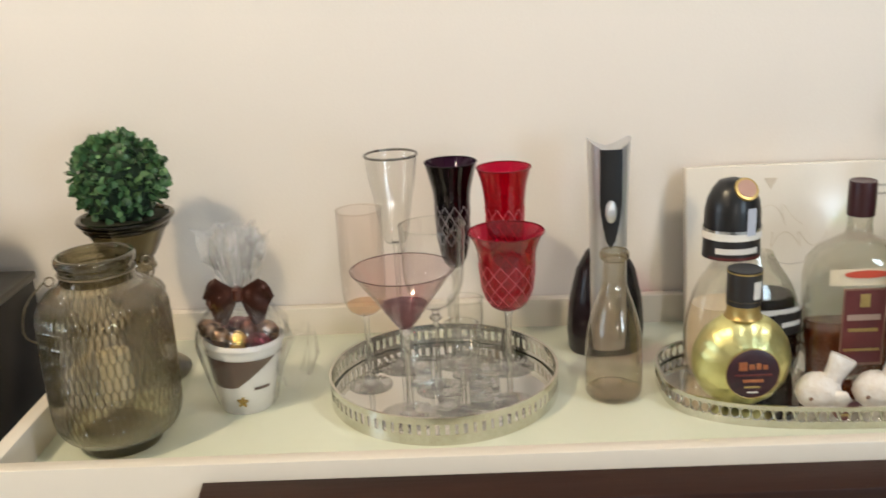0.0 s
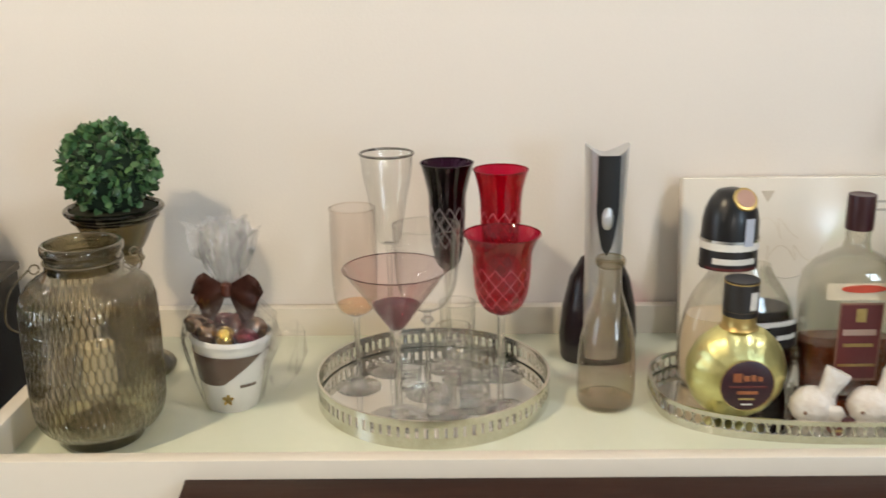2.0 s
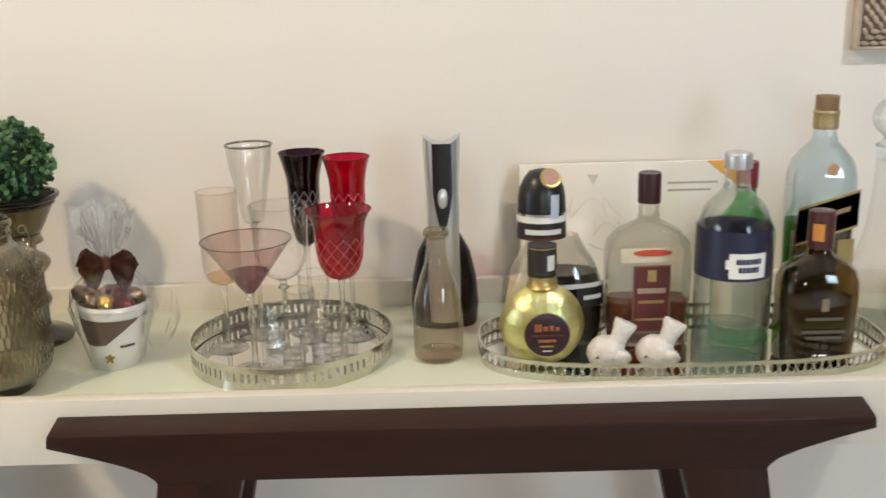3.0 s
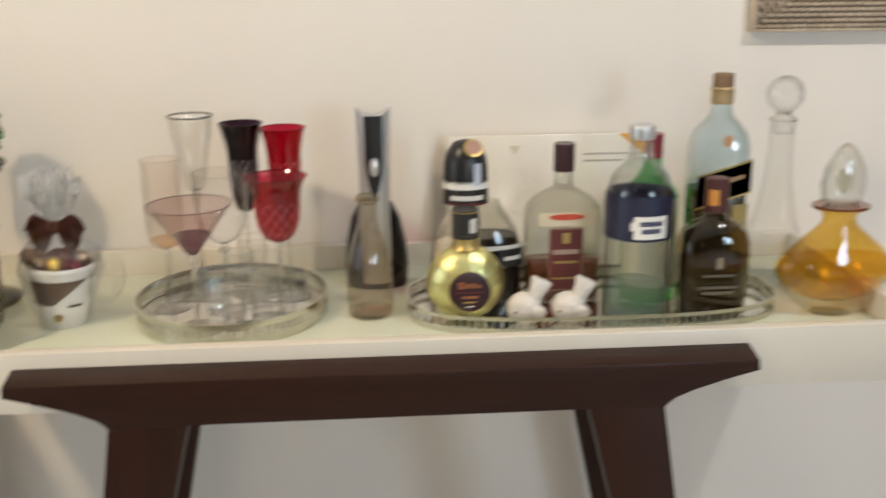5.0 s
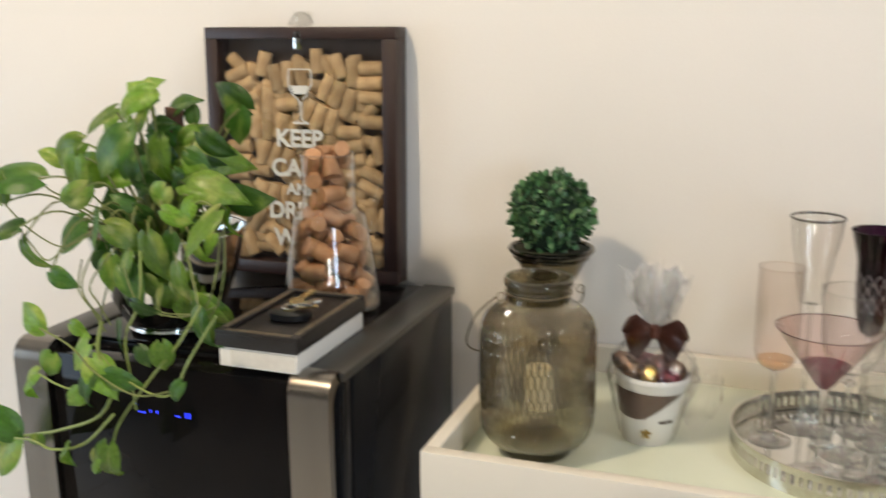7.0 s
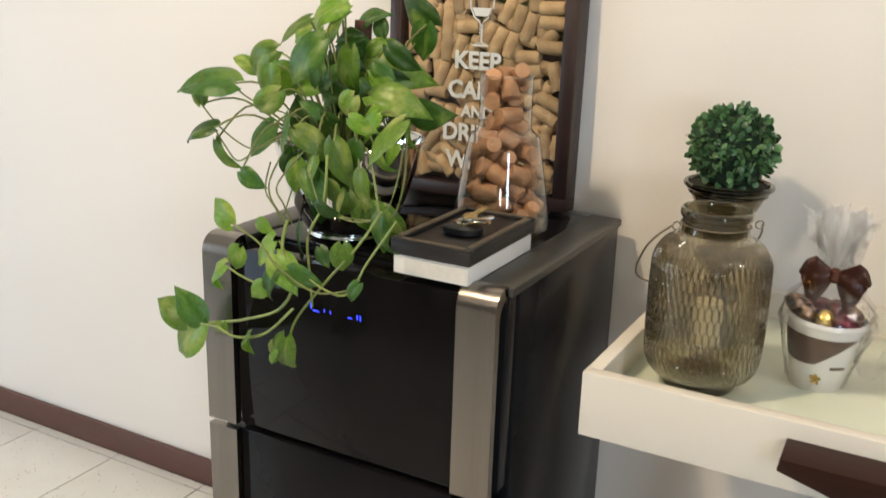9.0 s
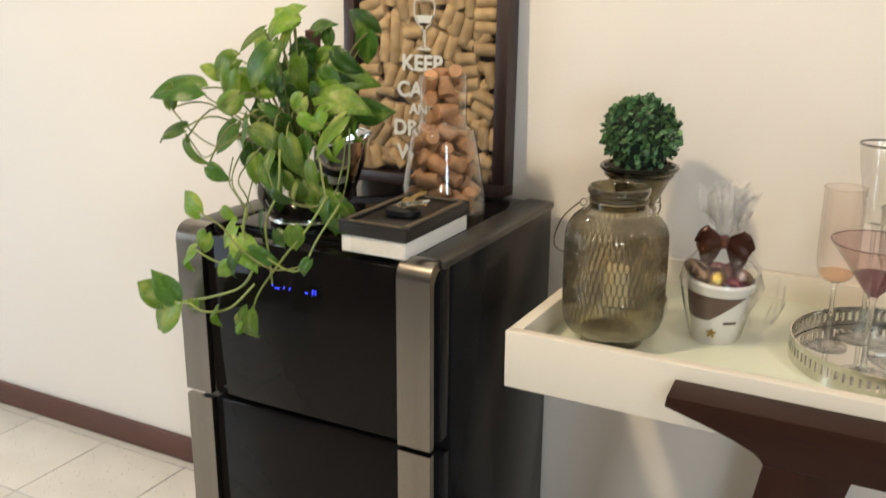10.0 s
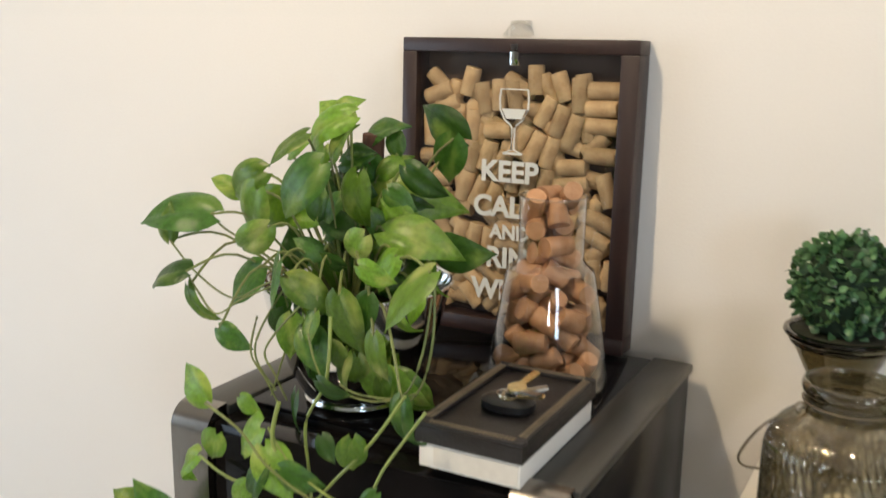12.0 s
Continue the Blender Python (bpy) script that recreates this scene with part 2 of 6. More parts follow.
def leafy(name, colour, streak, amount):
    """A leaf with pale streaks, a soft shine and light through it."""
    m = surface(name, colour, 0.28, 0, tuple(c * 0.5 for c in colour), 14, 160, bump=0.15, pieces=0.4)
    n, l = m.node_tree.nodes, m.node_tree.links
    b = n["Principled BSDF"]
    co, mp, nz, rm, mix = n.new("ShaderNodeTexCoord"), n.new("ShaderNodeMapping"), n.new("ShaderNodeTexNoise"), n.new("ShaderNodeMapRange"), n.new("ShaderNodeMix")
    info, off = n.new("ShaderNodeObjectInfo"), n.new("ShaderNodeMath")
    off.operation = "MULTIPLY"
    off.inputs[1].default_value = 37.0
    l.new(info.outputs["Random"], off.inputs[0])
    mp.inputs["Scale"].default_value = (5, 2.2, 5)
    l.new(co.outputs["Object"], mp.inputs[0]), l.new(off.outputs[0], mp.inputs["Location"])
    l.new(mp.outputs[0], nz.inputs[0])
    nz.inputs["Scale"].default_value, nz.inputs["Detail"].default_value = 0.55, 4
    rm.inputs[1].default_value, rm.inputs[2].default_value, rm.inputs[4].default_value = 0.58 - amount * 0.1, 0.80 - amount * 0.1, 0.6
    l.new(nz.outputs[0], rm.inputs[0]), l.new(rm.outputs[0], mix.inputs[0])
    mix.data_type = "RGBA"
    old = b.inputs["Base Color"].links[0].from_socket
    l.new(old, mix.inputs[6])
    mix.inputs[7].default_value = (*streak, 1)
    l.new(mix.outputs[2], b.inputs["Base Color"])
    tl, add, out = n.new("ShaderNodeBsdfTranslucent"), n.new("ShaderNodeMixShader"), n["Material Output"]
    l.new(mix.outputs[2], tl.inputs[0])
    add.inputs[0].default_value = 0.32
    l.new(b.outputs[0], add.inputs[1]), l.new(tl.outputs[0], add.inputs[2]), l.new(add.outputs[0], out.inputs[0])
    return m


WALL = surface("wall_paint", (0.80, 0.760, 0.712), 0.75, 0, (0.775, 0.730, 0.682), 1.5, 260, bump=0.12)
CEIL = surface("ceiling_paint", (0.8, 0.79, 0.76), 0.9, 0, (0.77, 0.76, 0.73), 2, 200, bump=0.05)
TILE = surface("terrazzo_tile", (0.72, 0.70, 0.66), 0.35, 0, (0.64, 0.62, 0.58), 9, 300, bump=0.04, pieces=0.05)
tn, tl = TILE.node_tree.nodes, TILE.node_tree.links
chips, few, specks, co = tn.new("ShaderNodeTexVoronoi"), tn.new("ShaderNodeMath"), tn.new("ShaderNodeMix"), tn.new("ShaderNodeNewGeometry")
chips.inputs["Scale"].default_value = 75
tl.new(co.outputs["Position"], chips.inputs["Vector"])
few.operation, few.inputs[1].default_value = "LESS_THAN", 0.11
tl.new(chips.outputs["Distance"], few.inputs[0])
specks.data_type, specks.inputs[7].default_value = "RGBA", (0.2, 0.15, 0.11, 1)
tl.new(TILE.node_tree.nodes["Principled BSDF"].inputs["Base Color"].links[0].from_socket, specks.inputs[6])
tl.new(few.outputs[0], specks.inputs[0]), tl.new(specks.outputs[2], TILE.node_tree.nodes["Principled BSDF"].inputs["Base Color"])
# for unseen walls: dark tone added to cut bounced light and dim reflections
FARWALL = surface("unseen_wall_dim_taupe", (0.30, 0.27, 0.235), 0.8, 0, (0.27, 0.24, 0.21), 2, 200)
GROUT = surface("grout", (0.16, 0.14, 0.13), 0.9, 0, (0.1, 0.09, 0.08), 20, 300)
SKIRT = surface("stained_skirting", (0.115, 0.042, 0.028), 0.4, 0, (0.07, 0.024, 0.016), 6, 90, stretch=(0.2, 2, 4), bump=0.15)
LACQUER = surface("white_lacquer", (0.68, 0.635, 0.555), 0.32, 0, (0.66, 0.615, 0.535), 3, 60, bump=0.0, rough_vary=0.02)
TOPGLASS = surface("pale_green_glass", (0.66, 0.70, 0.58), 0.06, 0, (0.63, 0.68, 0.55), 3, 80, bump=0.0, rough_vary=0.04)
WALNUT = surface("dark_walnut", (0.033, 0.0122, 0.0074), 0.36, 0, (0.019, 0.0070, 0.0044), 7, 60, stretch=(0.35, 4, 4), bump=0.12)
WALNUT_UP = surface("dark_walnut_upright", (0.033, 0.0122, 0.0074), 0.36, 0, (0.019, 0.0070, 0.0044), 7, 60, stretch=(4, 4, 0.35), bump=0.12)
STEEL = surface("brushed_steel", (0.29, 0.265, 0.235), 0.25, 1.0, (0.22, 0.20, 0.175), 5, 160, stretch=(6, 6, 0.15), bump=0.05)
DARKSTEEL = surface("dark_brushed_metal", (0.085, 0.082, 0.075), 0.32, 0.6, (0.06, 0.058, 0.052), 5, 160, stretch=(8, 0.2, 8), bump=0.05)
BLACKPANEL = surface("black_painted_panel", (0.011, 0.011, 0.012), 0.16, 0, (0.008, 0.008, 0.009), 6, 90, bump=0.0, rough_vary=0.03)
BLACKGLASS = surface("black_door_glass", (0.008, 0.007, 0.007), 0.05, 0, (0.006, 0.005, 0.005), 3, 60, bump=0.0, rough_vary=0.03)
for shiny, level in ((BLACKGLASS, 0.13), (BLACKPANEL, 0.10), (WALNUT, 0.18), (WALNUT_UP, 0.18)):
    shiny.node_tree.nodes["Principled BSDF"].inputs["Specular IOR Level"].default_value = level
BLACKPLASTIC = surface("black_plastic", (0.012, 0.012, 0.013), 0.3, 0, (0.008, 0.008, 0.009), 12, 260, bump=0.08)
CHROME = surface("polished_chrome", (0.78, 0.78, 0.77), 0.08, 1.0, (0.72, 0.72, 0.71), 10, 200, bump=0.0, rough_vary=0.05)
SILVER = surface("tray_metal", (0.80, 0.78, 0.72), 0.15, 1.0, (0.60, 0.58, 0.50), 25, 200, bump=0.08)
MIRROR = surface("tray_mirror", (0.86, 0.87, 0.85), 0.05, 1.0, (0.83, 0.84, 0.82), 10, 80, bump=0.0, rough_vary=0.03)
BRASSWIRE = surface("aged_wire", (0.30, 0.26, 0.19), 0.35, 1.0, (0.18, 0.15, 0.1), 40, 300, bump=0.1)
CORK = surface("cork", (0.56, 0.40, 0.22), 0.85, 0, (0.34, 0.21, 0.10), 60, 330, bump=0.5, pieces=0.22)
CORK_DARK = surface("champagne_cork", (0.52, 0.29, 0.15), 0.55, 0, (0.36, 0.17, 0.075), 70, 330, bump=0.5, pieces=0.2)
FRAMEWOOD = surface("frame_wood", (0.035, 0.016, 0.012), 0.4, 0, (0.02, 0.009, 0.007), 7, 70, stretch=(3, 3, 0.5), bump=0.15)
BACKBOARD = surface("frame_backboard", (0.07, 0.042, 0.03), 0.6, 0, (0.04, 0.024, 0.018), 8, 80, stretch=(4, 4, 0.4), bump=0.15)
PRINT = surface("white_print", (0.66, 0.65, 0.60), 0.5, 0, (0.60, 0.59, 0.54), 30, 300, bump=0.0)
PAPER = surface("white_card", (0.80, 0.78, 0.74), 0.45, 0, (0.76, 0.74, 0.69), 5, 220, bump=0.04)
GLASS = clear("clear_glass", (0.975, 0.975, 0.965), 2.2)
PANE = clear("picture_glass", (0.97, 0.97, 0.96), 0.75, 0.03)
STEM = clear("stem_glass", (0.98, 0.98, 0.97), 1.8, 0.02, solid_part=0.7)
FOOT = clear("foot_glass", (0.985, 0.985, 0.98), 2.2, 0.02, solid_part=0.08)
SMOKE = clear("smoked_ribbed_glass", (0.88, 0.855, 0.775), 1.9, 0.04, solid_part=0.12)
SMOKE_DARK = clear("deep_smoked_glass", (0.50, 0.45, 0.34), 1.8, 0.03)
# darker than the body glass: dark refracted lines put into the ridges' tint
RIB = clear("dark_tinted_ridges", (0.82, 0.79, 0.71), 2.2, 0.06)
SMOKE_THICK = clear("thick_smoked_glass", (0.60, 0.56, 0.44), 1.9, 0.03, solid_part=0.35)
SMOKE_BOWL = clear("smoked_bowl_glass", (0.34, 0.30, 0.20), 1.5, 0.03)
SMOKE_LIGHT = clear("smoked_glass", (0.74, 0.68, 0.55), 1.5, 0.03)
PURPLE = clear("purple_glass", (0.83, 0.70, 0.69), 1.6)
PINK = clear("pink_glass", (0.985, 0.95, 0.925), 1.9)
RED = clear("ruby_glass", (0.62, 0.003, 0.045), 1.4, haze=0.16, body=(0.32, 0.002, 0.025))
BLACKRUBY = clear("black_amethyst_glass", (0.035, 0.006, 0.03), 1.6)
CUTDARK = surface("cut_lines_pale", (0.36, 0.32, 0.34), 0.3, 0, (0.2, 0.17, 0.19), 200, 400, bump=0.3)
CUTRED = surface("cut_lines_pink", (0.48, 0.07, 0.10), 0.3, 0, (0.42, 0.05, 0.08), 200, 400, bump=0.3)
FILM = clear("cellophane", (0.995, 0.995, 0.995), 0.8, 0.08, bump=1.0, scale=90, haze=0.13)
DARKRIM = surface("dark_silver_rim", (0.22, 0.21, 0.20), 0.2, 1.0, (0.3, 0.29, 0.27), 40, 200, bump=0.0)
PURPLERIM = clear("purple_rim", (0.30, 0.14, 0.17), 1.5)
WRAP = clear("cellophane_smooth", (0.995, 0.995, 0.995), 1.3, 0.1, bump=1.0, scale=55, haze=0.02)

# ---- the room ----
T = 0.12
def wall(name, boxes, label, paint=None):
    bm = bmesh.new()
    for b in boxes:
        box(*b, bm=bm)
    return solid(name, bm, paint or WALL, label, "wall", "structure", smooth=0)


wall("wall_north", [(ROOM_X0 - T, ROOM_X1 + T, 0, T, 0, ROOM_Z)], "smooth cream-white painted wall behind the table")
ey0, ey1, ez0, ez1 = WIN_R
wall("wall_east", [(ROOM_X1, ROOM_X1 + T, ROOM_Y, ey0, 0, ROOM_Z), (ROOM_X1, ROOM_X1 + T, ey1, 0, 0, ROOM_Z),
                   (ROOM_X1, ROOM_X1 + T, ey0, ey1, 0, ez0), (ROOM_X1, ROOM_X1 + T, ey0, ey1, ez1, ROOM_Z)], "unseen side wall with a window opening, dark taupe to cut bounced light", FARWALL)
wall("wall_south", [(ROOM_X0 - T, ROOM_X1 + T, ROOM_Y - T, ROOM_Y, 0, ROOM_Z)], "unseen wall opposite the table, dark taupe to cut bounced light", FARWALL)
wy0, wy1, vz0, vz1 = WIN_L
wall("wall_west", [(ROOM_X0 - T, ROOM_X0, ROOM_Y, wy0, 0, ROOM_Z), (ROOM_X0 - T, ROOM_X0, wy1, 0, 0, ROOM_Z),
                   (ROOM_X0 - T, ROOM_X0, wy0, wy1, 0, vz0), (ROOM_X0 - T, ROOM_X0, wy0, wy1, vz1, ROOM_Z)], "plain cream-white side wall with a window opening")
solid("ceiling", box(ROOM_X0 - T, ROOM_X1 + T, ROOM_Y - T, T, ROOM_Z, ROOM_Z + 0.1), CEIL, "plain white painted ceiling", "ceiling", "structure", smooth=0)
floor = solid("floor", box(ROOM_X0 - T, ROOM_X1 + T, ROOM_Y - T, T, -0.1, -0.003), GROUT, "pale terrazzo tiled floor with dark thin joints", "floor", "structure", smooth=0)
bm = box(ROOM_X0, ROOM_X1, -0.013, 0.0, 0.0, 0.062, 0.003)
solid("baseboard", bm, SKIRT, "dark red-brown stained wooden skirting board", "baseboard", "structure")

# ---- the tray table ----
TX0, TX1, TY0, TY1 = 0.012, 1.410, -0.445, -0.004
RIM, DECK, UNDER, WIDE = 0.681, 0.641, 0.601, 0.018
table = thing("console_table", ((TX0 + TX1) / 2, (TY0 + TY1) / 2, 0), "white lacquered tray-top console table on dark walnut trestles", "table")
hx, hy = (TX1 - TX0) / 2, (TY1 - TY0) / 2
bm = box(-hx, hx, -hy, -hy + WIDE, UNDER, RIM, 0.0015)
part("tray_front", bm, LACQUER, table)
part("tray_back", box(-hx, hx, hy - WIDE, hy, UNDER, RIM, 0.0015), LACQUER, table)
for s, nm in ((-1, "tray_end"), (1, "tray_end")):
    part(nm, box(min(s * hx, s * (hx - WIDE)), max(s * hx, s * (hx - WIDE)), -hy + WIDE, hy - WIDE, UNDER, RIM - 0.0004, 0.0012), LACQUER, table)
part("tray_bottom", box(-hx + WIDE, hx - WIDE, -hy + WIDE, hy - WIDE, UNDER, DECK - 0.005), LACQUER, table)
part("glass_panel", box(-hx + WIDE, hx - WIDE, -hy + WIDE, hy - WIDE, DECK - 0.0048, DECK, 0.0006), TOPGLASS, table, "pale green back-painted glass panel")


def trestle(y0, y1, top, wide, name, chamfer):
    """A bar with drooping ends on two splayed, tapering legs, in x from the table's middle."""
    cx = (TX0 + TX1) / 2
    left, right = 0.241 - cx, 1.160 - cx
    mid = (left + right) / 2
    out = [(left, top), (left - 0.002, top - 0.022), (left + 0.045, top - 0.034), (left + 0.080, top - 0.045), (left + 0.105, top - 0.054), (left + 0.115, top - 0.062), (left + 0.117, top - 0.070), (left + 0.117 + wide, top - 0.066)]
    full = out + [(2 * mid - x, z) for x, z in reversed(out)]
    bm = prism(full[::-1], y0, y1)
    for v in bm.verts:
        if v.co.y < y0 + 1e-4 and v.co.z > top - 1e-4:
            v.co.z -= chamfer
    bmesh.ops.bevel(bm, geom=list(bm.edges), offset=0.0015, segments=2, affect="EDGES", profile=0.5)
    part(name, bm, WALNUT, table)
    for s in (1, -1):
        leg = [(left + 0.1172, top - 0.064), (left + 0.1168 + wide, top - 0.062), (left + 0.063, 0.0), (left + 0.018, 0.0)]
        leg = leg if s == 1 else [(2 * mid - x, z) for x, z in leg]
        part("leg", prism(leg, y0 + 0.0005, y1 - 0.0005, 0.002), WALNUT_UP, table)


trestle(TY0 - 0.038 - (TY0 + TY1) / 2, TY0 - 0.0005 - (TY0 + TY1) / 2, 0.662, 0.096, "front_bar", 0.008)
trestle(0.10, 0.135, 0.600, 0.060, "rear_bar", 0.0)

# ---- the wine fridge ----
FX0, FX1, FYF, FYB, FZ = -0.548, -0.088, -0.452, -0.028, 0.756
fridge = thing("wine_fridge", ((FX0 + FX1) / 2, (FYF + FYB) / 2, 0), "black two-door wine fridge with brushed steel handles", "wine fridge")
fw, fd = (FX1 - FX0) / 2, (FYB - FYF) / 2
DOOR = 0.055
part("body", box(-fw + 0.006, fw - 0.004, -fd + DOOR, fd, 0.03, FZ - 0.008, 0.004), BLACKPANEL, fridge)
part("top_panel", box(-fw + 0.055, fw - 0.052, -fd + DOOR, fd - 0.004, FZ - 0.008, FZ - 0.003, 0.001), BLACKGLASS, fridge)
for x0, x1 in ((-fw + 0.002, -fw + 0.054), (fw - 0.051, fw)):
    part("top_trim", box(x0, x1, -fd + DOOR - 0.03, fd, FZ - 0.012, FZ, 0.003), DARKSTEEL, fridge)
part("base_plinth", box(-fw + 0.012, fw - 0.012, -fd + 0.07, fd - 0.02, 0.0, 0.03), BLACKPLASTIC, fridge)


def bent_strip(x0, x1, z0, z1, y_front, y_back, round_top):
    """A flat handle strip that bends back over the top edge."""
    prof = [(y_front, z0)]
    if round_top:
        r = 0.026
        prof += [(y_front + r - r * math.cos(radians(a)), z1 - r + r * math.sin(radians(a))) for a in range(0, 91, 9)] + [(y_back, z1)]
    else:
        prof += [(y_front, z1)]
    bm = bmesh.new()
    depth = 0.012
    inner = [(y + (depth if i < len(prof) - 2 or not round_top else 0), z - (depth if i > 0 and round_top else 0)) for i, (y, z) in enumerate(prof)]
    rows = []
    for (y, z), (yi, zi) in zip(prof, inner):
        rows.append([bm.verts.new((x0, y, z)), bm.verts.new((x1, y, z)), bm.verts.new((x1, yi, zi)), bm.verts.new((x0, yi, zi))])
    for a, b in zip(rows, rows[1:]):
        for i in range(4):
            bm.faces.new((a[i], a[(i + 1) % 4], b[(i + 1) % 4], b[i]))
    bm.faces.new(rows[0]), bm.faces.new(rows[-1][::-1])
    return bm


for z0, z1, top, nm in ((0.4795, FZ + 0.001, True, "upper_door"), (0.05, 0.4705, False, "lower_door")):
    door = part(nm, box(-fw + 0.0515, fw - 0.0595, -fd + 0.002, -fd + DOOR - 0.003, z0, z1 - (0.012 if top else 0), 0.003), BLACKGLASS, fridge, "black mirror-like glass door")
    part("door_edge", box(-fw + 0.004, fw - 0.006, -fd + 0.022, -fd + DOOR - 0.004, z0 + 0.001, z1 - 0.014, 0.002), BLACKPANEL, door)
    for x0, x1 in ((-fw, -fw + 0.051), (fw - 0.059, fw - 0.006)):
        part("handle", bent_strip(x0, x1, z0, z1 + (0.001 if top else 0), -fd - 0.008, -fd + 0.026, top), STEEL, door, "brushed steel handle strip", smooth=50)
    if top:
        bluish = glow("blue_display", (0.03, 0.05, 1.0), 3.0)
        for x, z, w, h in ((-0.052, 0.686, 0.0018, 0.008), (-0.047, 0.683, 0.009, 0.0012), (0.008, 0.684, 0.006, 0.0012), (0.022, 0.684, 0.0012, 0.007), (0.027, 0.684, 0.0012, 0.007), (-0.030, 0.684, 0.0009, 0.004), (-0.020, 0.684, 0.0009, 0.004)):
            part("display_digit", box(x, x + w, -fd + 0.0012, -fd + 0.0024, z - 0.004, z + h - 0.004), bluish, door, "small glowing blue display mark", smooth=0)

# ---- picture box of corks, leaning on the wall ----
frame_box = thing("cork_picture", (-0.334, -0.055, FZ), "dark wooden shadow-box picture filled with wine corks", "picture")
frame_box.matrix_world = pose(-0.339, -0.052, FZ, -1.3, 0, 0)
PW, PH, PD = 0.165, 0.394, 0.040
for x0, x1, z0, z1 in ((-PW, PW, 0, 0.021), (-PW, PW, PH - 0.018, PH), (-PW, -PW + 0.022, 0.021, PH - 0.018), (PW - 0.024, PW, 0.021, PH - 0.018)):
    part("frame_side", box(x0, x1, 0.0, PD, z0, z1, 0.0015), FRAMEWOOD, frame_box)
part("backboard", box(-PW + 0.022, PW - 0.024, PD - 0.006, PD - 0.001, 0.021, PH - 0.018), BACKBOARD, frame_box)
pane = part("pane", box(-PW + 0.022, PW - 0.024, 0.007, 0.0085, 0.021, PH - 0.018), PANE, frame_box, "clear picture glass", smooth=0)
pane.visible_shadow = False
for text, x, z, size in (("KEEP", -0.004, 0.210, 0.038), ("CALM", -0.004, 0.163, 0.038), ("AND", 0.0, 0.133, 0.026), ("DRINK", -0.004, 0.094, 0.038), ("WINE", -0.004, 0.049, 0.038)):
    words(text, size, PRINT, frame_box, "lettering", pose(x, 0.0062, z, 90))
bm = bmesh.new()
prof = [(0.019, 0.330), (0.0205, 0.318), (0.0195, 0.304), (0.013, 0.291), (0.004, 0.284), (0.0018, 0.28), (0.0018, 0.252), (0.013, 0.247)]
tube([(x, 0.0062, z) for x, z in prof], 0.0013, 6, bm), tube([(-x, 0.0062, z) for x, z in prof], 0.0013, 6, bm)
tube([(-0.019, 0.0062, 0.330), (0.019, 0.0062, 0.330)], 0.001, 6, bm)
box(-0.014, 0.014, 0.0056, 0.0068, 0.2455, 0.2485, bm=bm)
bm2 = prism([(-0.017, 0.305), (-0.011, 0.292), (0.011, 0.292), (0.017, 0.305)], 0.0058, 0.0066)
part("wine_glass_print", bm, PRINT, frame_box, "white printed wine glass outline")
part("wine_level_print", bm2, PRINT, frame_box, smooth=0)
part("hanger_clip", box(-0.006, 0.006, 0.0, 0.006, PH - 0.034, PH - 0.006, 0.001), CHROME, frame_box, "small shiny metal bottle stopper clip")


def cork_mesh(name, r0, r1, length, material, n=10):
    bm = bmesh.new()
    rows = [(-length / 2, r0 * 0.93), (-length / 2 + 0.0015, r0), (length / 2 - 0.0015, r1), (length / 2, r1 * 0.93)]
    loft([(z, r, r, 2) for z, r in rows], n, bm=bm)
    return place(bm, name, material, 40)


corks = [cork_mesh("cork", 0.0112, 0.0112, k, CORK) for k in (0.044, 0.041, 0.038)]
rng = random.Random(4)


def gap(p, a, q, b):
    """The least distance between two corks' middles lines, sampled."""
    return min((p + a * u - q - b * w).length for u in (-1, -0.5, 0, 0.5, 1) for w in (-1, -0.5, 0, 0.5, 1))


laid = []
for tries in range(11000):
    # bundles of two or three side by side first, then single ones in the gaps
    count = 3 if tries < 500 else 2 if tries < 2500 else 1
    ang = rng.gauss(rng.choice((0, 0, 90, 90, 28, 62, 118, 155)), 10)
    way = Vector((math.sin(radians(ang)), 0, math.cos(radians(ang))))
    half, step = way * 0.0105, Vector((way.z, 0, -way.x)) * 0.0222
    p = Vector((rng.uniform(-0.131, 0.129), 0, rng.uniform(0.033, PH - 0.05)))
    bundle = [p + step * k + way * rng.uniform(-0.003, 0.003) for k in range(count)]
    if any(not (-0.142 < e.x < 0.140 and 0.022 < e.z < PH - 0.03) for q in bundle for e in (q + way * 0.021, q - way * 0.021)):
        continue
    if all((p2 - q).length > 0.05 or gap(p2, half, q, b) > 0.0200 for p2 in bundle for q, b, _ in laid):
        laid += [(p2, half, ang + rng.gauss(0, 4)) for p2 in bundle]
for p, half, ang in laid:
    shared("cork", rng.choice(corks), frame_box, pose(p.x, 0.0205 + rng.random() * 0.002, p.z, 0, ang, 0))
behind = []
for tries in range(900):
    p = Vector((rng.uniform(-0.128, 0.126), 0, rng.uniform(0.036, PH - 0.058)))
    if all((p - q).length > 0.024 for q in behind) and min((p - q).length for q, _, _ in laid) > 0.008:
        behind.append(p)
        shared("cork", rng.choice(corks), frame_box, pose(p.x, 0.0275, p.z, 0, rng.uniform(0, 180), 0))

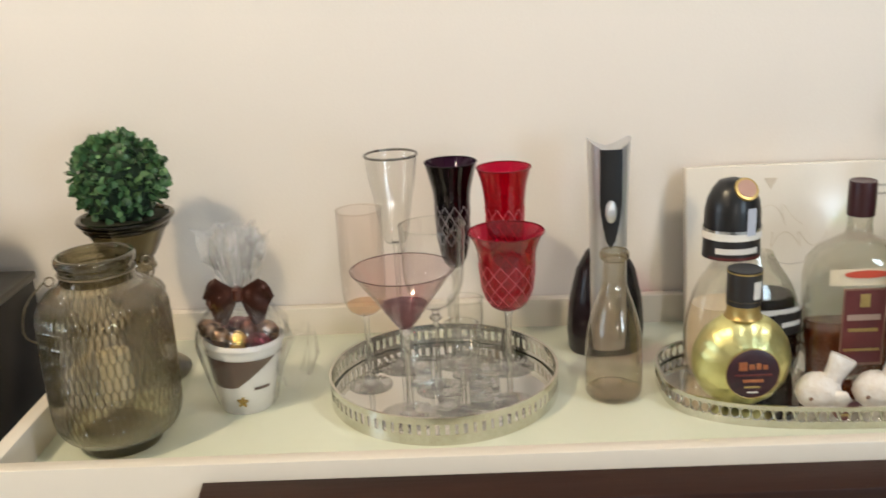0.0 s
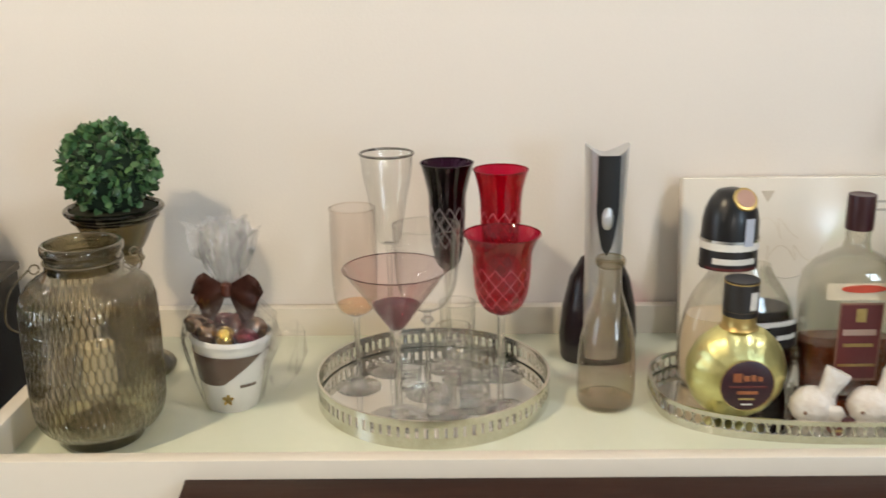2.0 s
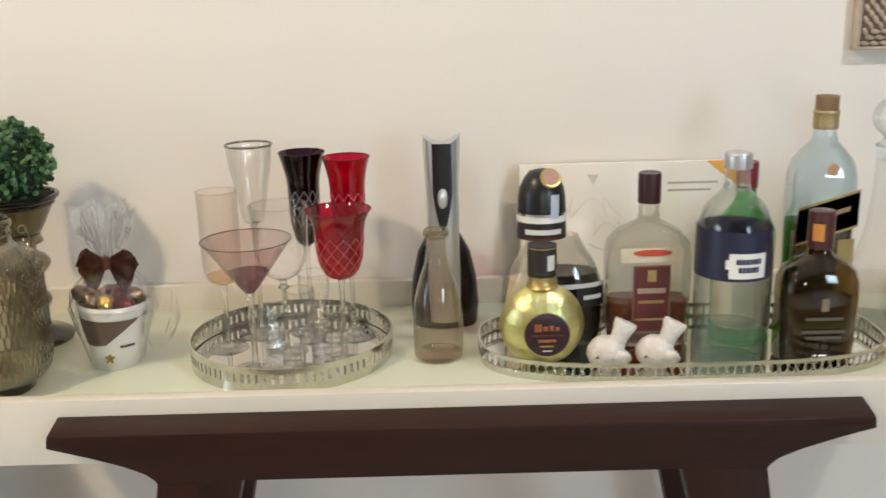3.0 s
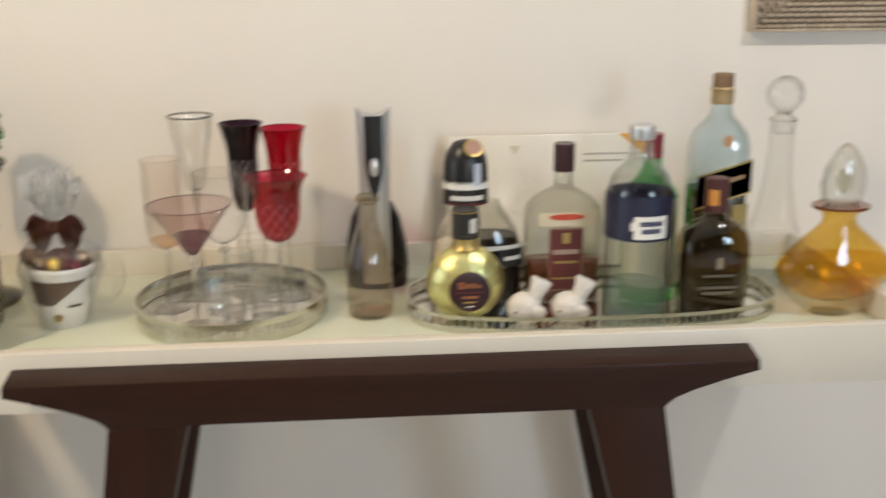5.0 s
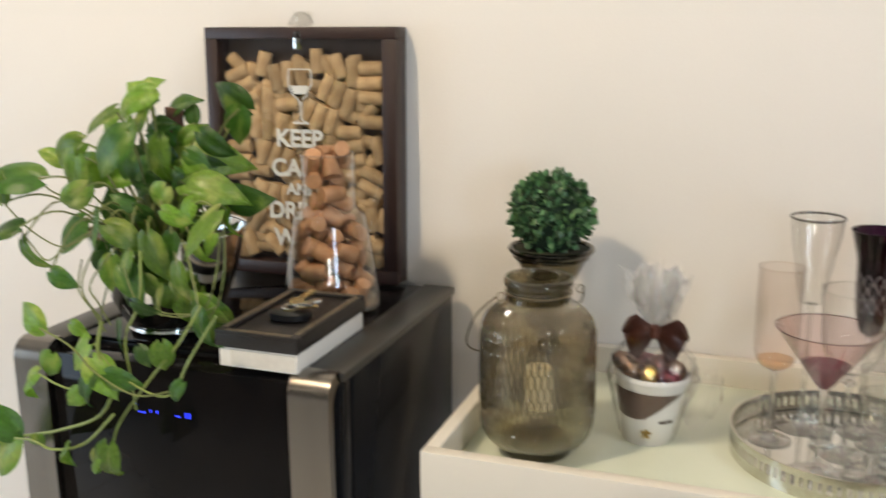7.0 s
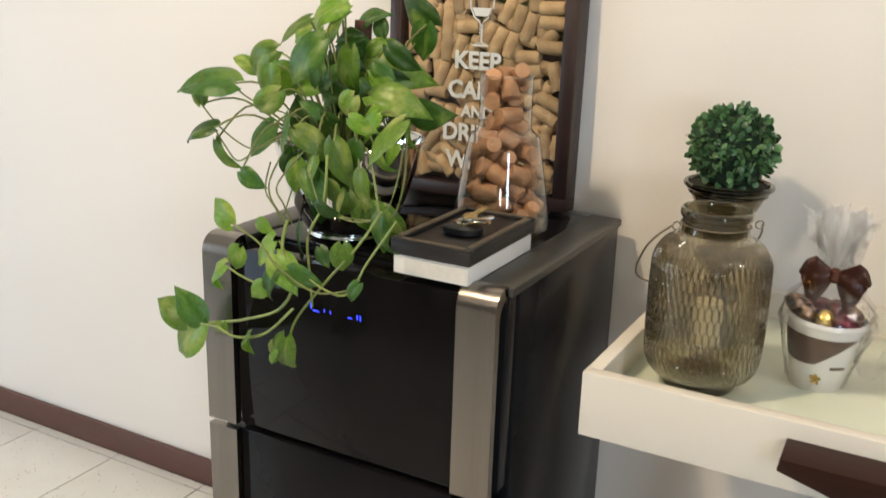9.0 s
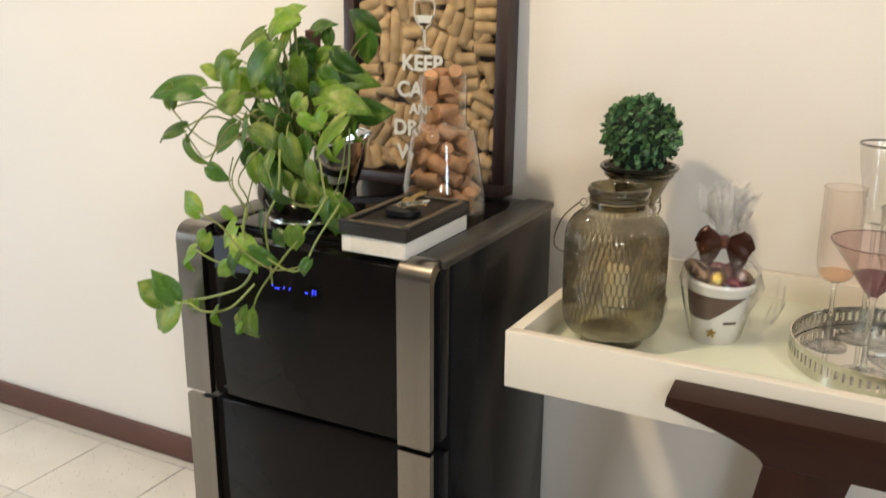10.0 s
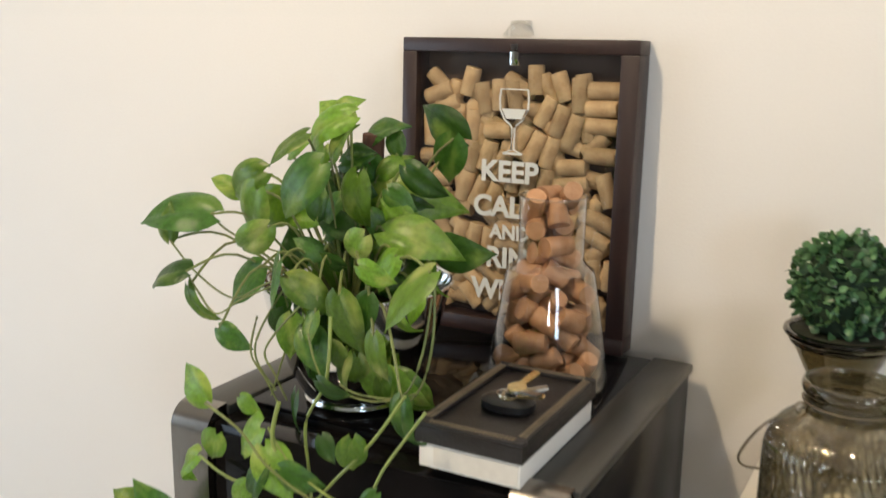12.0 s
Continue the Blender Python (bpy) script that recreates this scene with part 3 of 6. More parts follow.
HOOKPLASTIC = clear("hook_plastic", (0.95, 0.95, 0.94), 2.0, 0.1, bump=0.3)
hook = thing("adhesive_hook", (-0.349, 0.0, 1.152), "clear adhesive wall hook above the cork picture", "hook")
part("base_plate", box(-0.015, 0.015, -0.003, 0.0, 0.0, 0.021, 0.0014), HOOKPLASTIC, hook)
part("hook_arm", tube([(0.019 * math.cos(radians(k)), -0.006, 0.002 + 0.017 * math.sin(radians(k))) for k in range(0, 181, 12)], 0.0017, 8), HOOKPLASTIC, hook, "thin arched plastic arm")
part("hook_tip", tube([(-0.0195, -0.0085, 0.003), (-0.0195, -0.0045, 0.003)], 0.0032, 12), HOOKPLASTIC, hook)

# ---- carafe of corks ----
carafe = thing("cork_carafe", (-0.222, -0.185, FZ), "clear glass conical carafe filled with champagne corks", "carafe")
prof = rounded([(0.066, 0.002), (0.070, 0.008), (0.067, 0.035), (0.052, 0.128), (0.046, 0.140), (0.0385, 0.148), (0.0375, 0.16), (0.038, 0.222)])
part("glass_body", lathe(prof, 48, True, False), GLASS, carafe)
part("lip", ring(0.038, 0.222, 0.0013), STEM, carafe)
part("glass_foot", lathe([(0.064, 0.0), (0.069, 0.004), (0.066, 0.010)], 48), STEM, carafe)
champ = cork_mesh("cork", 0.0125, 0.0115, 0.036, CORK_DARK)
champ2 = cork_mesh("cork", 0.0135, 0.011, 0.030, CORK_DARK)
rng = random.Random(11)
placed = []
for _ in range(4000):
    z = rng.uniform(0.022, 0.225)
    room = (0.068 - z * 0.125 if z < 0.128 else 0.0385) - 0.0155
    a, r = rng.uniform(0, 6.283), room * math.sqrt(rng.random())
    p = Vector((r * math.cos(a), r * math.sin(a), z))
    if all((p - q).length > 0.0235 for q in placed):
        placed.append(p)
for p in placed:
    shared("cork", rng.choice((champ, champ2)), carafe, Matrix.Translation(p) @ Euler((rng.uniform(0, 3), rng.uniform(0, 3), rng.uniform(0, 3))).to_matrix().to_4x4())

# ---- key box with keys ----
keybox = thing("gift_box", (-0.190, -0.357, FZ), "white box with a black lid edged in silver pattern", "box")
part("box_base", box(-0.052, 0.052, -0.093, 0.093, 0.0, 0.025, 0.001), PAPER, keybox)
part("box_label", box(-0.036, 0.050, -0.0938, -0.0928, 0.003, 0.022), surface("cream_label", (0.74, 0.70, 0.63), 0.5), keybox)
lid = part("lid", box(-0.055, 0.055, -0.096, 0.096, 0.025, 0.041, 0.001), surface("black_leatherette", (0.012, 0.010, 0.010), 0.4, 0, (0.02, 0.017, 0.016), 40, 350, bump=0.4), keybox, "black textured lid")
for x0, x1, y0, y1 in ((-0.055, 0.055, -0.096, -0.084), (-0.055, 0.055, 0.084, 0.096), (-0.055, -0.043, -0.084, 0.084), (0.043, 0.055, -0.084, 0.084)):
    part("lid_border", box(x0, x1, y0, y1, 0.0412, 0.0455, 0.0008), lid.data.materials[0], lid)
bm = bmesh.new()
for k in range(46):
    for s in (-1, 1):
        u = -0.082 + k * 0.00365
        box(s * 0.0482 - 0.0038, s * 0.0482 + 0.0038, u, u + 0.0017, 0.0455, 0.0459, bm=bm)
        box(s * 0.0482 - 0.0038, s * 0.0482 - 0.0020, u + 0.0017, u + 0.0037, 0.0455, 0.0459, bm=bm)
        if k < 24:
            box(-0.042 + k * 0.00365, -0.042 + k * 0.00365 + 0.0021, s * 0.0895 - 0.0038, s * 0.0895 + 0.0038, 0.0455, 0.0459, bm=bm)
part("silver_pattern", bm, surface("dull_gold_pattern", (0.34, 0.29, 0.21), 0.4, 0.7, (0.24, 0.20, 0.14), 60, 200), lid, "silver key-pattern edging", smooth=0)
keys = thing("key_bunch", (-0.185, -0.375, FZ + 0.0413), "bunch of metal keys with a black fob on the box", "keys")
part("fob", loft([(0.0, 0.023, 0.017, 2.4), (0.003, 0.027, 0.0205, 2.4), (0.010, 0.027, 0.0205, 2.4), (0.0135, 0.021, 0.015, 2.4)], 32), BLACKPLASTIC, keys, "black plastic fob")
KEYSTEEL = surface("key_steel", (0.62, 0.60, 0.56), 0.22, 1.0, (0.6, 0.58, 0.54), 60, 300)
GOLDKEY = surface("key_metal", (0.80, 0.66, 0.36), 0.2, 1.0, (0.72, 0.56, 0.26), 60, 300)
for i, (ang, mat_k) in enumerate(((35, GOLDKEY), (62, KEYSTEEL), (5, KEYSTEEL), (110, GOLDKEY))):
    bm = lathe([(0.0095, -0.0011), (0.0095, 0.0011)], 20)
    box(0.008, 0.036, -0.0036, 0.0036, -0.0012, 0.0012, bm=bm)
    for k in range(4):
        box(0.016 + k * 0.0045, 0.0185 + k * 0.0045, 0.0028, 0.0045, -0.0009, 0.0009, bm=bm)
    shift(bm, pose(0.002 + 0.002 * i, -0.004 + 0.002 * i, 0.0150 + 0.0028 * i, 4, -9, ang - 30))
    part("key", bm, mat_k, keys)
part("key_ring", ring(0.011, 0.016, 0.0009, 28), CHROME, keys)

# ---- woven frame on the wall ----
weave = thing("woven_frame", (1.306, -0.001, 1.023), "pale woven-texture picture frame hung on the wall", "picture frame")
WEAVE = surface("woven_fibre", (0.56, 0.47, 0.37), 0.7, 0, (0.38, 0.30, 0.22), 30, 260, bump=0.35, island=0.18)
WEAVE_BASE = surface("woven_base", (0.16, 0.12, 0.085), 0.8, 0, (0.1, 0.075, 0.05), 30, 200)
W_, H_, B_ = 0.62, 0.50, 0.11
part("backing", box(0.0, W_, -0.018, 0.0, 0.0, H_, 0.002), WEAVE_BASE, weave)
bm = bmesh.new()
for i in range(int(W_ / 0.0145)):
    for j in range(int(H_ / 0.0085)):
        x, z = (i + 0.5 + 0.5 * (j % 2)) * 0.0145, (j + 0.5) * 0.0085
        d = min(x, z, W_ - x, H_ - z)
        if x > W_ - 0.008 or d > B_ or d < 0.003:
            continue
        upright = min(x, W_ - x) < min(z, H_ - z)
        made = bmesh.ops.create_icosphere(bm, subdivisions=1, radius=1, matrix=pose(x, -0.0185, z, 0, (60 if upright else 12), 0) @ Matrix.Diagonal((0.0078, 0.004, 0.0036, 1)))
tagged(part("weave", bm, WEAVE, weave, "woven cord strands"), kind="stuff")
part("outer_edge", box(-0.005, 0.0, -0.021, 0.0, -0.005, H_ + 0.005, 0.001), WEAVE, weave)
part("bottom_edge", box(0.0, W_, -0.021, 0.0, -0.005, 0.0, 0.001), WEAVE, weave)
part("picture_panel", box(B_, W_ - B_, -0.0195, -0.0185, B_, H_ - B_), PAPER, weave)

# ---- ribbed lantern jar ----
D = DECK
lantern = thing("glass_lantern", (0.115, -0.313, D), "smoky ribbed glass lantern jar with a wire handle", "lantern")
bm = bmesh.new()
NA, CELLS = 280, 56
prof = rounded([(0.043, 0.013), (0.051, 0.015), (0.061, 0.022), (0.0672, 0.034), (0.0695, 0.050), (0.0703, 0.10), (0.0698, 0.148), (0.0675, 0.164), (0.0590, 0.178), (0.0455, 0.188), (0.0395, 0.194)], 12)
rings = []
for r, z in prof:
    row = []
    ring_no = (z - 0.018) / 0.0165
    band = max(0.0, min(1.0, (z - 0.018) / 0.01)) * max(0.0, min(1.0, (0.160 - z) / 0.012))
    for i in range(NA):
        a = 2 * math.pi * i / NA
        stag = 0.5 * (int(math.floor(ring_no)) % 2) if ring_no > 0 else 0
        cell = abs(math.sin(math.pi * (CELLS * i / NA + stag))) * abs(math.sin(math.pi * ring_no)) ** 0.5
        rr = r - band * 0.0008 * (1 - cell) ** 1.5
        if z > 0.153:
            rr -= 0.0008 * abs(math.cos(math.pi * CELLS * i / NA)) * min(1, (0.191 - z) / 0.02) if z < 0.191 else 0
        row.append(bm.verts.new((rr * math.cos(a), rr * math.sin(a), z)))
    rings.append(row)
for a, b in zip(rings, rings[1:]):
    for i in range(NA):
        bm.faces.new((a[i], a[(i + 1) % NA], b[(i + 1) % NA], b[i]))
inner = []
for r, z in prof[::-3]:
    inner.append([bm.verts.new(((r - 0.0042) * math.cos(2 * math.pi * i / NA), (r - 0.0042) * math.sin(2 * math.pi * i / NA), z + (0.0035 if z < 0.014 else 0))) for i in range(NA)])
for a, b in zip([rings[-1]] + inner, inner):
    for i in range(NA):
        bm.faces.new((a[i], a[(i + 1) % NA], b[(i + 1) % NA], b[i]))
bm.faces.new(rings[0][::-1]), bm.faces.new(inner[-1])
part("ribbed_body", bm, SMOKE, lantern, smooth=60)
bm = bmesh.new()
zs, rs = [z for r, z in prof], [r for r, z in prof]
WAVES = 112
for k in range(WAVES):
    pts = []
    for j in range(85):
        z = 0.019 + 0.168 * j / 84
        sway = max(-1.0, min(1.0, 3.0 * math.cos(math.pi * (z - 0.018) / 0.0158))) * 0.34 * min(1.0, max(0.0, (0.173 - z) / 0.012))
        a = 2 * math.pi * (k + sway * (1 if k % 2 else -1)) / WAVES
        r = float(np.interp(z, zs, rs)) - 0.0006
        pts.append((r * math.cos(a), r * math.sin(a), z))
    tube(pts, 0.0010, 5, bm)
tagged(part("ridge_pattern", bm, RIB, lantern, "raised honeycomb ridges in the glass", smooth=60), kind="stuff")
part("foot", lathe(rounded([(0.040, 0.0), (0.0435, 0.002), (0.0435, 0.010), (0.0425, 0.0155)], 3), 64), SMOKE_THICK, lantern, "thick glass foot")
part("neck", lathe(rounded([(0.0395, 0.193), (0.0388, 0.201), (0.0390, 0.209), (0.0413, 0.212), (0.0420, 0.217), (0.0406, 0.221), (0.0375, 0.2215), (0.0358, 0.218), (0.0348, 0.206), (0.0353, 0.193)], 4), 64, False, False), SMOKE_THICK, lantern, "thick rolled glass rim", smooth=60)
part("neck_wire", ring(0.0400, 0.203, 0.0009), BRASSWIRE, lantern)
lugs = [Vector((-0.033, -0.029, 0.202)), Vector((0.039, 0.026, 0.202))]
for p in lugs:
    out = Vector((p.x, p.y, 0)).normalized()
    pts = [p + out * (0.006 + 0.005 * math.cos(a)) + Vector((0, 0, 0.005 * math.sin(a))) for a in [k * math.pi / 5 for k in range(10)]]
    part("wire_eye", tube(pts, 0.0009, 6, closed=True), BRASSWIRE, lantern)
pts = []
side = Vector((-0.85, 0.53, 0))
ends = [p + Vector((p.x, p.y, 0)).normalized() * 0.009 for p in lugs]
mid = (ends[0] + ends[1]) / 2
for k in range(29):
    a = math.pi * k / 28
    q = mid + (ends[0] - mid) * math.cos(a) * (1 + 0.55 * math.sin(a)) + side * (0.088 * math.sin(a)) + Vector((0, 0, -0.098 * math.sin(a)))
    flat = Vector((q.x, q.y, 0))
    if flat.length < 0.079:
        flat = flat.normalized() * (0.056 + 0.023 * min(1, 4 * math.sin(a)))
        q = Vector((flat.x, flat.y, q.z))
    pts.append(q)
for smooth_pass in range(4):
    pts = [pts[0]] + [(a + 2 * b + c) / 4 for a, b, c in zip(pts, pts[1:], pts[2:])] + [pts[-1]]
part("handle", tube(pts, 0.0012, 8), BRASSWIRE, lantern, "thin looped wire handle")
candle = thing("pillar_candle", (0.117, -0.310, D + 0.0562), "cream wax pillar candle inside the lantern jar", "candle")
WAX = surface("wax", (0.80, 0.73, 0.55), 0.5, 0, (0.78, 0.70, 0.52), 20, 120, bump=0.1)
part("wax_body", lathe(rounded([(0.0165, 0.0), (0.0172, 0.003), (0.0172, 0.046), (0.0160, 0.049), (0.011, 0.046)], 3), 36), WAX, candle)
part("wick", tube([(0, 0, 0.044), (0.001, 0, 0.055)], 0.0009, 6), BLACKPLASTIC, candle)
holder = solid("candle_dish", shift(lathe(rounded([(0.030, 0.0), (0.034, 0.003), (0.018, 0.012), (0.012, 0.022), (0.019, 0.033), (0.023, 0.0393)], 3), 40), Matrix.Translation((0.117, -0.310, D + 0.0168))), GLASS, "clear glass dish under the candle", "dish")

# ---- topiary ball in a glass candlestick ----
stand = thing("glass_candlestick", (0.088, -0.135, D), "amber-smoked turned glass candlestick with a bowl top", "candlestick")
prof = rounded([(0.054, 0.0), (0.056, 0.006), (0.050, 0.012), (0.030, 0.020), (0.018, 0.030), (0.016, 0.040), (0.026, 0.050), (0.031, 0.060), (0.026, 0.070), (0.015, 0.078), (0.014, 0.088), (0.024, 0.098), (0.033, 0.108), (0.036, 0.116), (0.030, 0.126), (0.020, 0.133), (0.022, 0.142), (0.030, 0.147), (0.028, 0.153), (0.027, 0.158)], 4)
part("turned_stem", lathe(prof, 48), SMOKE_DARK, stand, smooth=70)
part("bowl", lathe(rounded([(0.027, 0.159), (0.033, 0.168), (0.042, 0.186), (0.050, 0.202), (0.056, 0.209), (0.057, 0.214), (0.054, 0.216)], 4), 48, True, False), SMOKE_BOWL, stand, smooth=70)
part("rim", ring(0.0558, 0.213, 0.0038), SMOKE_BOWL, stand)
part("lower_rim", ring(0.0500, 0.203, 0.0028), SMOKE_BOWL, stand)
topiary = thing("topiary_ball", (0.088, -0.135, D + 0.205), "artificial boxwood topiary ball in the glass candlestick", "topiary")
# near-black core: the shade in the gaps between leaves, put into its colour
part("core", lathe(rounded([(0.005, 0.004), (0.036, 0.016), (0.045, 0.058), (0.036, 0.092), (0.006, 0.104)], 5), 24), surface("leaf_gap_shade", (0.012, 0.03, 0.012), 0.9), topiary)
# added dark green disc that hides the pale inside of the bowl
part("bowl_fill_disc", lathe(rounded([(0.030, -0.006), (0.0525, 0.004), (0.050, 0.0075), (0.01, 0.010)], 3), 32), surface("dark_green_fill", (0.018, 0.03, 0.012), 0.95, 0, (0.03, 0.025, 0.012), 60, 200, bump=0.8), topiary)
BOXWOOD = surface("boxwood_leaves", (0.115, 0.225, 0.085), 0.35, 0, (0.04, 0.105, 0.045), 25, 200, bump=0.2, island=0.55)
bm = bmesh.new()
rng = random.Random(3)
for k in range(780):
    zz = 1 - 2 * (k + 0.5) / 780
    az = k * 2.39996 + rng.uniform(-0.2, 0.2)
    d = Vector((math.sqrt(1 - zz * zz) * math.cos(az), math.sqrt(1 - zz * zz) * math.sin(az), zz))
    if zz < -0.86:
        continue
    p = Vector((0, 0, 0.059)) + d * rng.uniform(0.040, 0.0545)
    tip = (d + Vector((rng.uniform(-1, 1), rng.uniform(-1, 1), rng.uniform(-1, 1))) * 1.3).normalized()
    s = tip.cross(Vector((rng.uniform(-1, 1), rng.uniform(-1, 1), rng.uniform(-1, 1)))).normalized()
    nrm = tip.cross(s)
    ln, wd = rng.uniform(0.009, 0.0130), rng.uniform(0.0042, 0.0058)
    v = [bm.verts.new(q) for q in (p, p + tip * ln * 0.25 + s * wd * 0.75, p + tip * ln * 0.6 + s * wd, p + tip * ln * 0.9 + s * wd * 0.6, p + tip * ln + nrm * 0.001, p + tip * ln * 0.9 - s * wd * 0.6, p + tip * ln * 0.6 - s * wd, p + tip * ln * 0.25 - s * wd * 0.75, p + tip * ln * 0.55 - nrm * 0.0018)]
    for i in range(8):
        bm.faces.new((v[i], v[(i + 1) % 8], v[8]))
me = bpy.data.meshes.new("foliage")
bm.to_mesh(me)
bm.free()
me.materials.append(BOXWOOD)
me.shade_smooth()
tagged(shared("foliage", me, topiary, Matrix()), "small glossy green plastic leaves", kind="stuff")

# ---- chocolate gift bucket ----
gift = thing("gift_bucket", (0.239, -0.232, D), "white paper gift cup of chocolates wrapped in cellophane", "gift")
gift.matrix_world = pose(0.239, -0.232, D, 0, 2.5, 0)
CUP = surface("white_cup", (0.80, 0.78, 0.74), 0.3, 0, (0.76, 0.74, 0.70), 12, 200, bump=0.03)
COCOA = surface("cocoa_print", (0.10, 0.045, 0.03), 0.35, 0, (0.06, 0.028, 0.02), 14, 200, bump=0.05)
GOLDFOIL = surface("gold_foil", (0.80, 0.58, 0.16), 0.22, 1.0, (0.6, 0.4, 0.08), 40, 120, bump=0.8)
part("cup", lathe(rounded([(0.0285, 0.0), (0.0305, 0.003), (0.045, 0.083), (0.0475, 0.0855), (0.0455, 0.0875), (0.043, 0.084), (0.029, 0.006)], 3), 48, True, True), CUP, gift)
bm = bmesh.new()
rows = []
for i in range(33):
    a = radians(182 + i * 5.4)
    rise = 0.026 * math.sin(math.pi * i / 34) ** 0.8 if i < 24 else 0.026 * math.sin(math.pi * 24 / 34) ** 0.8 * (32 - i) / 8
    low = 0.042 - 0.006 * math.sin(math.pi * i / 20)
    low += max(0, i - 16) * 0.0021
    high = 0.0735
    rows.append([bm.verts.new(((0.0305 + 0.01815 * z / 0.1 + 0.0007) * math.cos(a), (0.0305 + 0.01815 * z / 0.1 + 0.0007) * math.sin(a), z)) for z in (min(low, high), (low + high) / 2, high)])
for a, b in zip(rows, rows[1:]):
    for i in range(2):
        bm.faces.new((a[i], b[i], b[i + 1], a[i + 1]))
part("brown_band", bm, COCOA, gift, "dark brown printed swoosh")
part("printed_mark", patch(0.0372, 0.0372, 2, 0.034, 0.0375, 296, 326, 0.0012), COCOA, gift, "small dark printed mark")
for k in range(5):
    a = radians(90 + 72 * k)
    bm = loft([(0.0, 0.0035, 0.002, 2), (0.0006, 0.0035, 0.002, 2)], 12)
    shift(bm, pose(0.0025, -0.0348, 0.019, 90 - 10, 0, 0) @ pose(0.0036 * math.cos(a), 0.0036 * math.sin(a), 0, 0, 0, math.degrees(a)))
    part("gold_petal", bm, GOLDFOIL, gift)
WRAPS = [GOLDFOIL, surface("brown_foil", (0.16, 0.05, 0.035), 0.25, 0.8, (0.09, 0.03, 0.02), 50, 120, bump=0.8), surface("bronze_foil", (0.34, 0.22, 0.14), 0.25, 1.0, (0.2, 0.12, 0.08), 40, 100, bump=0.8), surface("plum_foil", (0.2, 0.03, 0.05), 0.25, 0.7, (0.12, 0.02, 0.03), 40, 100, bump=0.8)]
rng = random.Random(8)
for k, (x, y, z, w) in enumerate(((0.0, -0.026, 0.090, 0), (-0.022, -0.018, 0.092, 2), (0.024, -0.020, 0.088, 3), (-0.030, 0.004, 0.094, 1), (0.008, 0.004, 0.096, 1), (0.028, 0.008, 0.092, 2), (-0.010, 0.022, 0.092, 3), (-0.036, -0.010, 0.1, 2))):
    bm = bmesh.new()
    bmesh.ops.create_icosphere(bm, subdivisions=3, radius=0.0135, matrix=pose(x, y, z, rng.uniform(0, 90), rng.uniform(0, 90), 0) @ Matrix.Diagonal((1.1, 0.9, 0.85, 1)))
    for v in bm.verts:
        v.co += Vector((rng.uniform(-1, 1), rng.uniform(-1, 1), rng.uniform(-1, 1))) * 0.0007
    part("chocolate", bm, WRAPS[w], gift, "foil-wrapped chocolate")


def film_sheet(rows, n, rough, seed):
    rng = random.Random(seed)
    bm = bmesh.new()
    rings = []
    for z, r, wob in rows:
        rings.append([bm.verts.new(((r + wob * rng.uniform(-1, 1)) * math.cos(2 * math.pi * (i + rng.uniform(-rough, rough)) / n), (r + wob * rng.uniform(-1, 1)) * math.sin(2 * math.pi * (i + rng.uniform(-rough, rough)) / n), z + wob * 0.8 * rng.uniform(-1, 1))) for i in range(n)])
    for a, b in zip(rings, rings[1:]):
        for i in range(n):
            bm.faces.new((a[i], a[(i + 1) % n], b[(i + 1) % n], b[i]))
    return bm


part("cellophane_wrap", film_sheet([(0.004, 0.034, 0.002), (0.05, 0.046, 0.003), (0.085, 0.056, 0.005), (0.105, 0.050, 0.005), (0.125, 0.032, 0.004), (0.143, 0.008, 0.001), (0.165, 0.019, 0.007), (0.185, 0.025, 0.010), (0.20, 0.027, 0.011), (0.214, 0.026, 0.014)], 44, 0.3, 5), WRAP, gift, "crinkled clear cellophane", smooth=20)
part("cellophane_tuft", film_sheet([(0.146, 0.006, 0.001), (0.175, 0.012, 0.005), (0.20, 0.017, 0.008), (0.219, 0.020, 0.012)], 34, 0.4, 9), FILM, gift, smooth=20)
part("cellophane_frill", shift(film_sheet([(0.0, 0.006, 0.001), (0.025, 0.018, 0.006), (0.048, 0.026, 0.012), (0.070, 0.030, 0.014)], 38, 0.4, 31), pose(-0.004, -0.004, 0.147, 0, -6, 0)), FILM, gift, smooth=20)
part("cellophane_flap", shift(film_sheet([(0.0, 0.006, 0.002), (0.02, 0.016, 0.005), (0.045, 0.021, 0.006), (0.08, 0.015, 0.005)], 16, 0.4, 15), pose(0.054, -0.004, 0.022, 0, 10, 0)), WRAP, gift, smooth=20)
SATIN = surface("brown_satin", (0.105, 0.032, 0.018), 0.3, 0.25, (0.055, 0.015, 0.010), 20, 150, bump=0.15, coat=0.2)
